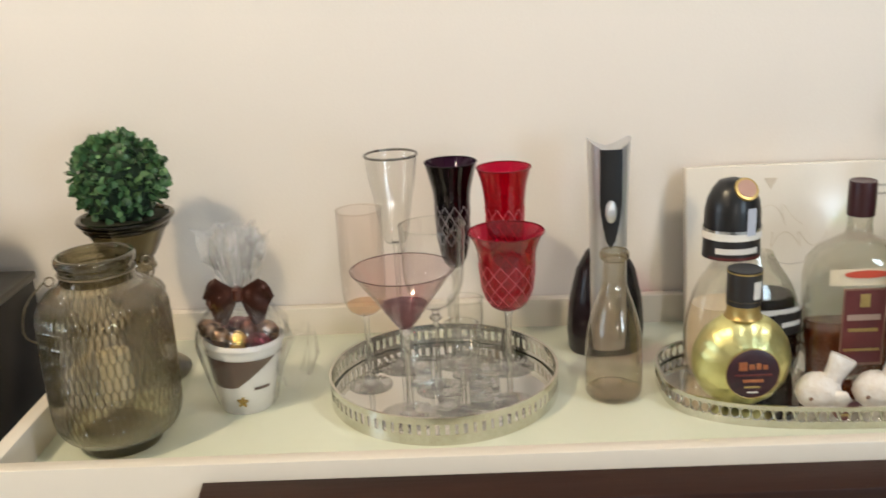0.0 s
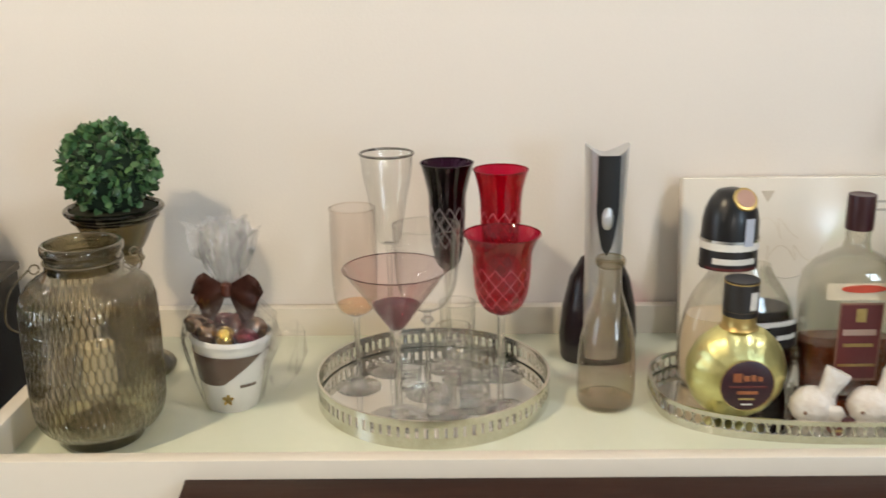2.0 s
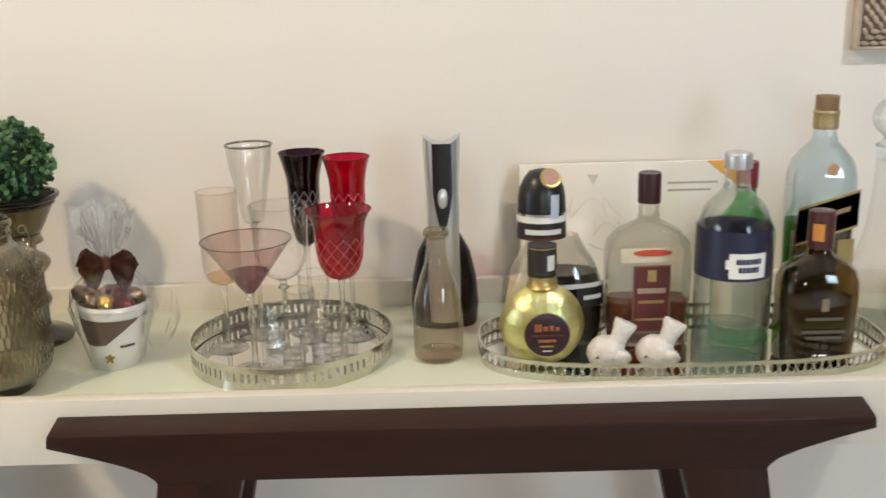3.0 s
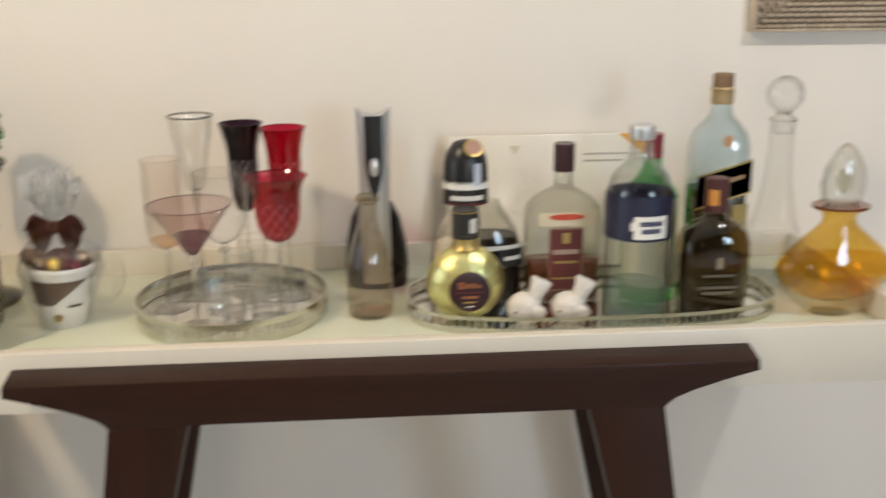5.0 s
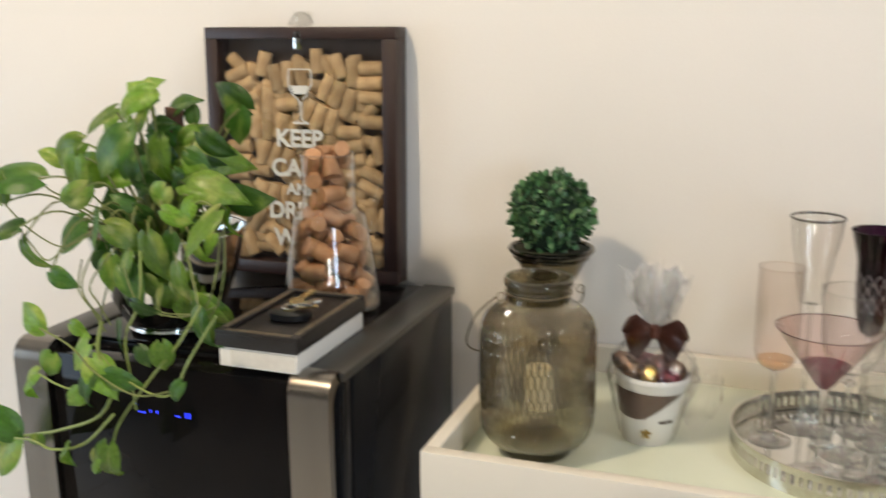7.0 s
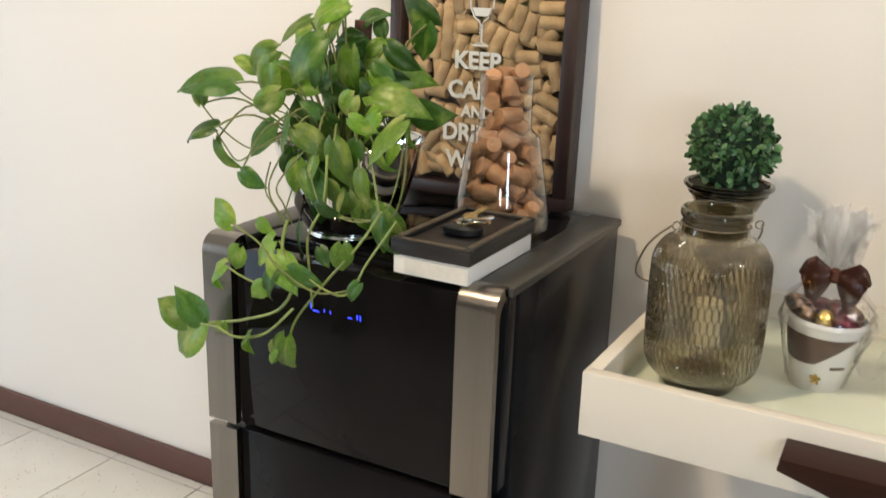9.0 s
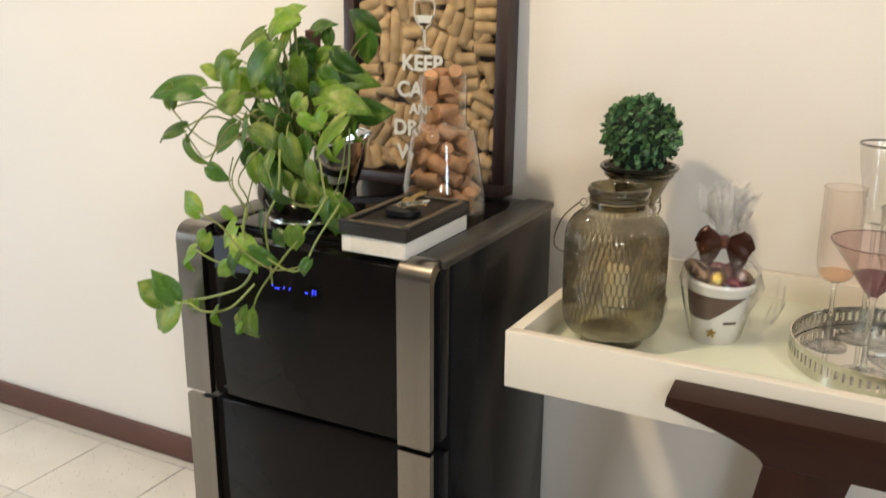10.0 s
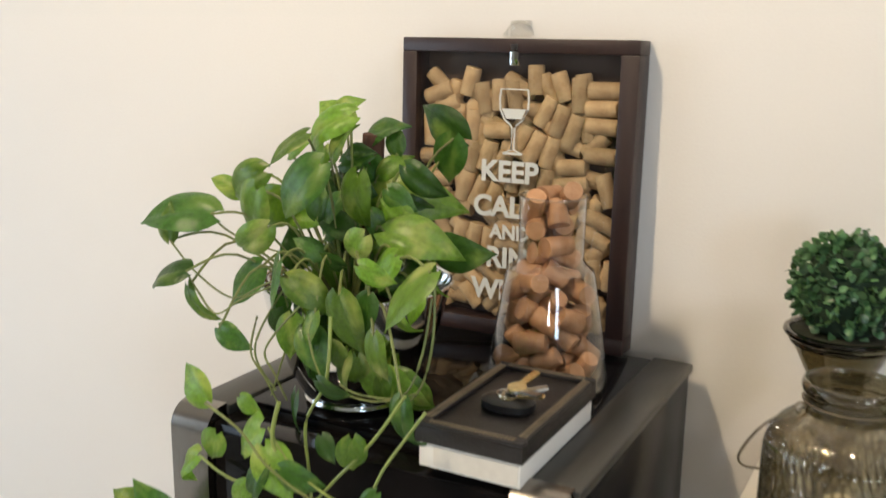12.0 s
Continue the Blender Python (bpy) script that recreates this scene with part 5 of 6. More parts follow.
whisky = thing("whisky_bottle", (0.960, -0.215, OT), "flat whisky bottle with a maroon label, one third full", "bottle", GB)
BOTTLE = clear("clear_bottle_glass", (0.93, 0.92, 0.87), 1.9, solid_part=0.3)
rows = [(0.0, 0.054, 0.028, 4.5), (0.004, 0.059, 0.032, 4.5), (0.12, 0.0605, 0.033, 4.5), (0.142, 0.0575, 0.032, 4), (0.156, 0.046, 0.028, 3.2), (0.166, 0.028, 0.022, 2.4), (0.172, 0.0165, 0.0165, 2), (0.182, 0.0145, 0.0145, 2), (0.2, 0.0145, 0.0145, 2)]
part("glass_body", loft(rows, 56, True, False), BOTTLE, whisky, smooth=60)
part("whisky", loft([(0.006, 0.054, 0.027, 4.5), (0.062, 0.0555, 0.028, 4.5)], 48), liquid("amber_whisky", (0.46, 0.13, 0.03), 0.4), whisky, "amber whisky")
part("label_frame", box(-0.0265, 0.0265, -0.0338, -0.0331, 0.022, 0.1165, 0.0), surface("tan_label_frame", (0.27, 0.15, 0.10), 0.5, 0, (0.2, 0.11, 0.07), 40, 200), whisky, "tan label border", smooth=0)
part("label", box(-0.0245, 0.0245, -0.0344, -0.0338, 0.025, 0.1145, 0.0), REDINK, whisky, "maroon rectangular label", smooth=0)
part("label_bar", box(-0.020, 0.020, -0.0349, -0.0344, 0.078, 0.085), surface("dusty_label_print", (0.42, 0.30, 0.24), 0.5), whisky, "pale lettering bar", smooth=0)
part("label_bar", box(-0.018, 0.018, -0.0349, -0.0344, 0.064, 0.068), GOLDINK, whisky, smooth=0)
part("label_bar", box(-0.022, 0.022, -0.0349, -0.0344, 0.040, 0.043), GOLDINK, whisky, smooth=0)
part("label_crest", box(-0.006, 0.006, -0.0349, -0.0344, 0.094, 0.110), GOLDINK, whisky, smooth=0)
part("shoulder_seal", patch(0.0590, 0.0332, 4.5, 0.120, 0.140, 232, 308, 0.0006, rows=2), surface("cream_seal", (0.70, 0.62, 0.46), 0.5), whisky, "cream and red shoulder label")
part("seal_oval", prism([(0.027 * math.cos(radians(k * 15)), 0.1335 + 0.0045 * math.sin(radians(k * 15))) for k in range(24)], -0.0352, -0.0340), surface("red_seal", (0.55, 0.07, 0.03), 0.4), whisky)
part("cap", lathe(rounded([(0.0155, 0.195), (0.0162, 0.198), (0.0162, 0.231), (0.0150, 0.2345)], 3), 32), surface("maroon_cap", (0.04, 0.010, 0.012), 0.3), whisky, "dark maroon screw cap")
whisky.scale = (0.94, 0.94, 1.0)

vodka = thing("vodka_bottle", (1.052, -0.287, OT), "clear round-shouldered vodka bottle with a navy label", "bottle", GB)
prof = rounded([(0.046, 0.0), (0.0495, 0.004), (0.050, 0.05), (0.0505, 0.15), (0.049, 0.178), (0.041, 0.203), (0.026, 0.218), (0.0185, 0.226), (0.0165, 0.236), (0.0165, 0.256)], 4)
part("glass_body", lathe(prof, 56, True, False), clear("vodka_glass", (0.95, 0.97, 0.96), 2.2, solid_part=0.15), vodka, smooth=70)
part("vodka", lathe([(0.042, 0.006), (0.0455, 0.012), (0.046, 0.046)], 48), liquid("clear_spirit", (0.78, 0.86, 0.85), 0.10), vodka, "clear spirit")
part("label_wrap", loft([(0.118, 0.0512, 0.0512, 2), (0.180, 0.0503, 0.0503, 2)], 56, False, False), surface("navy_label", (0.012, 0.014, 0.042), 0.35, 0, (0.018, 0.02, 0.055), 30, 240, bump=0.06), vodka, "navy blue wrap label")
part("label_patch", patch(0.0512, 0.0512, 2, 0.122, 0.154, 248, 306, 0.0008), PAPER, vodka, "white rectangular label")
NAVYPRINT = surface("navy_print", (0.03, 0.035, 0.10), 0.4)
for z, first, count, wide in ((0.1440, 258, 8, 4.0), (0.1335, 262, 6, 4.4)):
    for k in range(count):
        part("label_bar", patch(0.0512, 0.0512, 2, z - 0.0034, z + 0.0034, first + k * (wide + 0.9), first + k * (wide + 0.9) + wide, 0.0014, n=3), NAVYPRINT, vodka)
part("cap", lathe(rounded([(0.0180, 0.252), (0.0188, 0.254), (0.0188, 0.268), (0.017, 0.2715), (0.015, 0.272)], 3), 36), SILVERPLASTIC, vodka, "silver screw cap")
part("label_tab", patch(0.0512, 0.0512, 2, 0.134, 0.146, 243, 248, 0.0008), PAPER, vodka)
part("neck_ring", ring(0.0175, 0.228, 0.0016), STEM, vodka)

vodka.scale = (0.92, 0.92, 1.0)

gin = thing("gin_bottle", (1.101, -0.178, OT), "green glass gin bottle with a dark red cap", "bottle", GB)
prof = rounded([(0.041, 0.0), (0.0445, 0.004), (0.045, 0.05), (0.045, 0.13), (0.042, 0.15), (0.030, 0.168), (0.019, 0.182), (0.0145, 0.195), (0.014, 0.21)], 4)
part("glass_body", lathe(prof, 48, True, False), clear("green_glass", (0.12, 0.66, 0.14), 1.7, solid_part=0.25), gin, smooth=70)
part("cap", lathe(rounded([(0.0148, 0.204), (0.0152, 0.207), (0.0152, 0.236), (0.0142, 0.239)], 3), 32), surface("wine_red_cap", (0.20, 0.014, 0.025), 0.3), gin, "dark red cap")
part("label", patch(0.045, 0.045, 2, 0.012, 0.148, 190, 322, 0.0006), surface("pale_green_label", (0.70, 0.68, 0.54), 0.5), gin, "pale label")
gin.scale = (0.93, 0.93, 1.0)

blend = thing("blue_whisky_bottle", (1.186, -0.215, OT), "tall square blue-tinted whisky bottle with a slanted label", "bottle", GB)
rows = [(0.0, 0.040, 0.028, 5), (0.004, 0.041, 0.032, 5), (0.20, 0.0445, 0.034, 5), (0.228, 0.0440, 0.0335, 4.6), (0.246, 0.0395, 0.030, 3.8), (0.260, 0.0285, 0.024, 2.8), (0.271, 0.0180, 0.017, 2.2), (0.282, 0.0155, 0.0155, 2), (0.292, 0.0150, 0.0150, 2)]
part("glass_body", loft(rows, 56, True, False), clear("blue_tint_glass", (0.83, 0.92, 0.955), 2.4, solid_part=0.12), blend, smooth=50)
part("whisky", loft([(0.006, 0.039, 0.027, 5), (0.165, 0.043, 0.029, 5)], 40), liquid("whisky", (0.30, 0.22, 0.10), 0.4), blend, "amber whisky")
bm = bmesh.new()
v = [bm.verts.new(p) for p in ((-0.043, -0.0352, 0.138), (0.043, -0.0352, 0.162), (0.043, -0.0352, 0.212), (-0.043, -0.0352, 0.188))]
bm.faces.new(v)
bmesh.ops.solidify(bm, geom=bm.faces[:], thickness=0.0006)
part("slanted_label", bm, surface("dark_slanted_label", (0.022, 0.024, 0.050), 0.4), blend, "dark slanted label with gold edges", smooth=0)
for dz in (0.0, 0.047):
    bm = bmesh.new()
    bm.faces.new([bm.verts.new(p) for p in ((-0.043, -0.0360, 0.138 + dz), (0.043, -0.0360, 0.162 + dz), (0.043, -0.0360, 0.165 + dz), (-0.043, -0.0360, 0.141 + dz))])
    part("gold_line", bm, GOLDINK, blend, smooth=0)
part("script_bar", prism([(-0.012, 0.172), (0.030, 0.184), (0.030, 0.190), (-0.012, 0.178)], -0.0364, -0.0352), surface("dull_bronze_print", (0.30, 0.20, 0.10), 0.45), blend, "bronze lettering bar", smooth=0)
part("lower_label", patch(0.0465, 0.0336, 5, 0.05, 0.145, 290, 325, 0.0008), surface("teal_gold_label", (0.22, 0.26, 0.16), 0.4, 0, (0.45, 0.30, 0.08), 25, 120), blend)
part("round_crest", shift(lathe([(0.0085, 0.0), (0.008, 0.001)], 28), pose(0.002, -0.0345, 0.238, 90)), surface("copper_crest", (0.55, 0.30, 0.16), 0.35, 0.5), blend, "round copper crest")
part("gold_neck", lathe(rounded([(0.0165, 0.287), (0.0172, 0.290), (0.0172, 0.305), (0.0182, 0.308), (0.0165, 0.311)], 3), 32), surface("gold_capsule", (0.46, 0.34, 0.18), 0.45, 0.5, (0.33, 0.24, 0.12), 50, 200, bump=0.2), blend, "gold neck capsule")
part("cork_cap", lathe(rounded([(0.0150, 0.311), (0.0158, 0.313), (0.0158, 0.327), (0.0150, 0.3295)], 3), 32), surface("brown_stopper", (0.22, 0.135, 0.07), 0.6), blend, "brown stopper cap")
blend.scale = (0.92, 0.92, 1.0)

rum = thing("brown_liqueur_bottle", (1.160, -0.292, OT), "squat dark brown glass bottle with a maroon capsule", "bottle", GB)
rows = [(0.0, 0.048, 0.030, 3.4), (0.004, 0.053, 0.034, 3.4), (0.085, 0.0545, 0.035, 3.4), (0.106, 0.0545, 0.035, 3.2), (0.122, 0.049, 0.032, 2.8), (0.133, 0.036, 0.026, 2.3), (0.139, 0.021, 0.019, 2), (0.146, 0.0165, 0.0165, 2), (0.155, 0.0155, 0.0155, 2)]
part("glass_body", loft(rows, 56, True, False), clear("dark_brown_glass", (0.60, 0.48, 0.27), 1.7, solid_part=0.12), rum, smooth=60)
part("liqueur", loft([(0.005, 0.047, 0.029, 3.4), (0.083, 0.0495, 0.031, 3.2)], 40), liquid("dark_liqueur", (0.34, 0.23, 0.11), 0.25), rum)
for z, w in ((0.062, 0.026), (0.045, 0.030), (0.037, 0.024)):
    part("print_bar", box(-w, w, -0.0362, -0.0356, z, z + 0.004), surface("tan_print", (0.10, 0.085, 0.06), 0.5), rum, smooth=0)
part("print_crest", box(-0.005, 0.005, -0.0362, -0.0356, 0.074, 0.09), surface("tan_crest_print", (0.22, 0.17, 0.10), 0.5), rum, smooth=0)
part("capsule", lathe(rounded([(0.0175, 0.150), (0.0178, 0.153), (0.0178, 0.192), (0.0168, 0.196), (0.014, 0.197)], 3), 32), surface("maroon_capsule", (0.085, 0.022, 0.02), 0.35, 0, (0.06, 0.015, 0.014), 20, 200), rum, "maroon capsule")
part("orange_seal", patch(0.0178, 0.0178, 2, 0.160, 0.182, 212, 262, 0.0006), surface("orange_seal", (0.60, 0.26, 0.05), 0.4), rum)

rum.scale = (0.91, 0.91, 1.0)

# ---- white ceramic birds ----
CERAMIC = surface("white_ceramic", (0.78, 0.76, 0.73), 0.35, 0, (0.60, 0.53, 0.46), 60, 160, bump=0.8, coat=0.2)
def bird_mesh():
    """A plump bird with a flared tail, a small beak and rough feathering."""
    rng = random.Random(12)
    bm = bmesh.new()
    bmesh.ops.create_uvsphere(bm, u_segments=32, v_segments=22, radius=1, matrix=Matrix.Translation((-0.003, 0, 0.022)) @ Matrix.Diagonal((0.0245, 0.0205, 0.0215, 1)))
    loft([(0.0, 0.012, 0.011, 2), (0.004, 0.013, 0.012, 2)], 20, bm=bm)
    for m, rows in ((pose(0.006, 0, 0.026, 0, 24, 0), [(0.0, 0.014, 0.012, 2), (0.014, 0.0105, 0.0085, 2), (0.026, 0.0125, 0.008, 2.5), (0.036, 0.0150, 0.0075, 2.5), (0.0395, 0.0145, 0.006, 3)]), (pose(0.010, -0.013, 0.016, 20, 60, 0), [(-0.010, 0.010, 0.005, 2), (0.006, 0.012, 0.006, 2), (0.016, 0.005, 0.003, 2)])):
        piece = loft(rows, 24)
        shift(piece, m)
        tmp = bpy.data.meshes.new("tmp")
        piece.to_mesh(tmp), piece.free()
        bm.from_mesh(tmp)
        bpy.data.meshes.remove(tmp)
    for vtx in bm.verts:
        vtx.co += Vector((rng.uniform(-1, 1), rng.uniform(-1, 1), rng.uniform(-1, 1))) * 0.0009
        vtx.co.z = max(vtx.co.z, 0.0)
    first = len(bm.faces)
    bmesh.ops.create_cone(bm, cap_ends=True, segments=12, radius1=0.0032, radius2=0.0012, depth=0.006, matrix=pose(-0.0165, -0.0165, 0.021, 90, 0, -38))
    bm.faces.ensure_lookup_table()
    for f in bm.faces[first:]:
        f.material_index = 1
    return bm


bm = bird_mesh()
bird = solid("ceramic_bird", bm, CERAMIC, "small white ceramic bird figurine on the tray", "figurine", group="white birds", smooth=60)
bird.data.materials.append(surface("brown_beak", (0.20, 0.11, 0.07), 0.5))
bird.matrix_world = pose(0.893, -0.310, OT)
copy_thing(bird, pose(0.955, -0.312, OT, 0, 0, -4))

# ---- decanter and amber bottle ----
decanter = thing("glass_decanter", (1.312, -0.140, D), "tall clear glass decanter with a ball stopper", "decanter")
DEC = clear("decanter_glass", (0.985, 0.985, 0.98), 1.2, solid_part=0.06)
prof = rounded([(0.050, 0.0), (0.054, 0.004), (0.054, 0.03), (0.046, 0.065), (0.034, 0.10), (0.025, 0.14), (0.0195, 0.19), (0.0185, 0.24), (0.0205, 0.256)], 5)
part("glass_body", lathe(prof, 48, True, False), DEC, decanter, smooth=70)
part("lip", ring(0.0205, 0.256, 0.0016), STEM, decanter)
bm = bmesh.new()
bmesh.ops.create_uvsphere(bm, u_segments=36, v_segments=24, radius=0.0285, matrix=Matrix.Translation((0, 0, 0.294)))
stopper = part("stopper", bm, STEM, decanter, "clear glass ball stopper", smooth=80)
part("stopper_neck", lathe(rounded([(0.0165, 0.235), (0.0185, 0.256), (0.014, 0.262), (0.011, 0.268)], 3), 28), STEM, stopper)

amber = thing("amber_perfume_bottle", (1.340, -0.292, D), "large amber glass perfume-style bottle with a clear stopper", "bottle")
AMB = clear("amber_glass", (0.955, 0.755, 0.30), 1.9)
rows = [(0.022, 0.034, 0.019, 2.1), (0.030, 0.055, 0.027, 2.1), (0.044, 0.075, 0.033, 2.1), (0.062, 0.0855, 0.036, 2.1), (0.078, 0.0835, 0.035, 2.1), (0.098, 0.066, 0.030, 2.1), (0.118, 0.042, 0.024, 2), (0.132, 0.0255, 0.020, 2), (0.142, 0.0225, 0.019, 2), (0.150, 0.027, 0.022, 2), (0.155, 0.0385, 0.030, 2), (0.158, 0.040, 0.031, 2)]
part("amber_body", loft(rows, 56, True, False), AMB, amber, "amber-coloured glass", smooth=80)
outer = [(0.0, 0.031, 0.021, 2.1), (0.004, 0.037, 0.025, 2.1), (0.020, 0.060, 0.031, 2.1), (0.042, 0.0800, 0.0365, 2.1), (0.062, 0.0885, 0.039, 2.1)]
part("clear_shell", loft(outer, 56, True, False), clear("clear_shell_glass", (0.96, 0.95, 0.90), 1.8), amber, "thick clear glass bottom", smooth=80)
part("amber_core", loft([(0.027, 0.042, 0.020, 2.1), (0.047, 0.070, 0.028, 2.1), (0.066, 0.078, 0.031, 2.1), (0.085, 0.072, 0.029, 2.1)], 48), liquid("amber_perfume", (0.98, 0.88, 0.55), 0.03), amber)
part("flange", loft([(0.156, 0.040, 0.031, 2), (0.160, 0.0405, 0.0315, 2)], 44), clear("amber_edge", (0.55, 0.26, 0.06), 1.6), amber)
stop = part("stopper", loft([(0.160, 0.022, 0.012, 2), (0.166, 0.029, 0.015, 2), (0.190, 0.0325, 0.017, 2), (0.212, 0.0285, 0.015, 2), (0.232, 0.018, 0.011, 2), (0.243, 0.009, 0.007, 2), (0.247, 0.002, 0.002, 2)], 44), clear("stopper_glass", (0.94, 0.94, 0.91), 1.9, solid_part=0.35), amber, "clear teardrop glass stopper", smooth=80)
part("stopper_bubble", loft([(0.176, 0.003, 0.002, 2), (0.184, 0.010, 0.006, 2), (0.200, 0.011, 0.0065, 2), (0.210, 0.006, 0.004, 2)], 28), clear("bubble", (0.85, 0.82, 0.74), 2.0), stop)

# ---- pothos in a steel bowl ----
plant = thing("pothos_plant", (-0.392, -0.328, FZ), "trailing pothos plant with variegated leaves in a steel bowl", "plant")
prof = rounded([(0.056, 0.0), (0.060, 0.003), (0.058, 0.008), (0.064, 0.016), (0.078, 0.045), (0.092, 0.085), (0.101, 0.120), (0.105, 0.134)], 4)
pot = part("bowl", lathe(prof, 64, True, False), CHROME, plant, "polished steel bowl", smooth=70)
part("bowl_rim", ring(0.105, 0.134, 0.002), CHROME, pot)
part("soil", lathe([(0.096, 0.112), (0.06, 0.118), (0.01, 0.120)], 40), surface("potting_soil", (0.05, 0.032, 0.02), 0.95, 0, (0.025, 0.016, 0.01), 60, 200, bump=0.9), plant, smooth=80)
part("moss_pole", tube([(0.0, 0.02, 0.11), (0.004, 0.02, 0.20), (0.010, 0.02, 0.292)], 0.0125, 10), surface("coir", (0.13, 0.06, 0.035), 0.95, 0, (0.07, 0.03, 0.018), 60, 200, stretch=(4, 4, 0.5), bump=0.9), plant, "brown coir support pole")
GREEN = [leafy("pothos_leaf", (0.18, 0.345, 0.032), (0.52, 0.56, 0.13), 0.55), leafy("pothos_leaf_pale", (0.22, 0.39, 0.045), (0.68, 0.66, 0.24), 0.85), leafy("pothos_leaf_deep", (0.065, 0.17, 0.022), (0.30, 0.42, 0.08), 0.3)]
VINE_PALE = surface("young_vine_stem", (0.26, 0.33, 0.07), 0.45, 0, (0.17, 0.21, 0.045), 30, 150, bump=0.1)
VINE = surface("vine_stem", (0.20, 0.25, 0.06), 0.5, 0, (0.12, 0.12, 0.04), 30, 150, bump=0.1)


def leaf_mesh(width, fold, bend, material):
    """A heart-shaped leaf one unit long, creased along its midrib and arching over to a pointed tip."""
    bm = bmesh.new()
    rows = []
    us = [k / 16 for k in range(17)]
    wide = [0.10, 0.30, 0.42, 0.475, 0.50, 0.505, 0.495, 0.475, 0.445, 0.405, 0.355, 0.30, 0.24, 0.178, 0.115, 0.055, 0.0]
    for u, h in zip(us, wide):
        along_y, along_z = math.sin(bend * u) / bend, -(1 - math.cos(bend * u)) / bend
        row = []
        for s in (-1, -0.66, -0.3, 0, 0.3, 0.66, 1):
            x = s * h * width * 1.5
            lobe = -0.13 * abs(s) ** 1.5 * max(0.0, 1 - 4 * u)
            ripple = 0.02 * math.sin(9 * u + 2 * s) * abs(s)
            lift = fold * abs(x) * (1 - 0.9 * abs(s)) - 0.35 * x * x + ripple
            row.append(bm.verts.new((x + 0.06 * math.sin(2.6 * u) * width, along_y + lobe + lift * math.sin(bend * u), along_z + lift * math.cos(bend * u))))
        rows.append(row)
    for a, b in zip(rows, rows[1:]):
        for i in range(6):
            bm.faces.new((a[i], a[i + 1], b[i + 1], b[i]))
    bmesh.ops.remove_doubles(bm, verts=bm.verts, dist=0.001)
    return place(bm, "leaf", material, 80)


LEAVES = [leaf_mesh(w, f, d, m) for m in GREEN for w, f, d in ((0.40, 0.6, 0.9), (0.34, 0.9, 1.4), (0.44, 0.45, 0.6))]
rng = random.Random(21)


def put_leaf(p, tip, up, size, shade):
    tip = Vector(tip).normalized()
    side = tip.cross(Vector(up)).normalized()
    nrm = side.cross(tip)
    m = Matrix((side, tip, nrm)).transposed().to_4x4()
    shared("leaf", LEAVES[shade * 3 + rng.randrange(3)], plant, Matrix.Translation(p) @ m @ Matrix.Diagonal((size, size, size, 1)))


# each leaf: where its stalk ends, the way it points (degrees in the upright plane), its length and its shade
CROWN_TOP = [
    (0.015, -0.032, 0.315, -172, 0.084, 0),
    (-0.01, -0.002, 0.3, 136, 0.057, 1),
    (-0.006, 0.028, 0.285, 42, 0.064, 2),
    (0.099, 0.058, 0.289, 147, 0.07, 2),
    (0.097, 0.038, 0.291, -108, 0.06, 2),
    (0.026, -0.002, 0.232, 15, 0.111, 0),
    (0.069, -0.052, 0.204, 14, 0.092, 1),
    (0.1, -0.002, 0.18, 8, 0.071, 2),
    (0.05, -0.072, 0.261, -100, 0.075, 0),
    (0.019, -0.092, 0.272, -140, 0.082, 2),
    (-0.027, -0.052, 0.296, -158, 0.056, 1),
    (-0.032, 0.008, 0.316, 35, 0.037, 0),
    (-0.011, -0.002, 0.272, 33, 0.04, 2),
    (-0.11, 0.028, 0.261, 55, 0.05, 0),
]
CROWN_SIDE = [
    (-0.1, -0.032, 0.248, -167, 0.084, 0),
    (-0.077, -0.072, 0.235, -122, 0.093, 0),
    (-0.141, -0.072, 0.204, 164, 0.102, 2),
    (-0.184, -0.092, 0.174, 96, 0.045, 0),
    (-0.143, -0.112, 0.148, 178, 0.071, 2),
    (-0.15, -0.102, 0.128, -59, 0.057, 0),
    (-0.09, -0.122, 0.096, -13, 0.044, 2),
    (-0.048, -0.092, 0.202, -140, 0.068, 1),
    (-0.075, -0.072, 0.152, -144, 0.067, 2),
    (-0.019, -0.112, 0.173, -121, 0.088, 2),
    (0.001, -0.122, 0.162, -9, 0.065, 0),
    (-0.068, -0.032, 0.223, -150, 0.074, 0),
    (-0.161, -0.002, 0.213, 123, 0.048, 0),
]
BOWL_FRONT = [
    (0.166, -0.132, 0.191, -142, 0.073, 1),
    (0.106, -0.132, 0.123, -81, 0.05, 1),
    (0.077, -0.102, 0.209, -139, 0.052, 1),
    (0.068, -0.132, 0.156, -78, 0.068, 0),
    (0.084, -0.122, 0.185, -18, 0.041, 0),
    (0.117, -0.112, 0.144, -72, 0.043, 0),
    (0.161, -0.172, 0.082, -100, 0.069, 2),
    (0.094, -0.122, 0.157, -102, 0.045, 2),
    (0.134, -0.092, 0.154, -124, 0.034, 0),
    (0.032, -0.122, 0.131, -115, 0.04, 0),
    (0.106, -0.092, 0.191, -137, 0.054, 0),
    (0.032, -0.072, 0.167, 161, 0.034, 2),
]
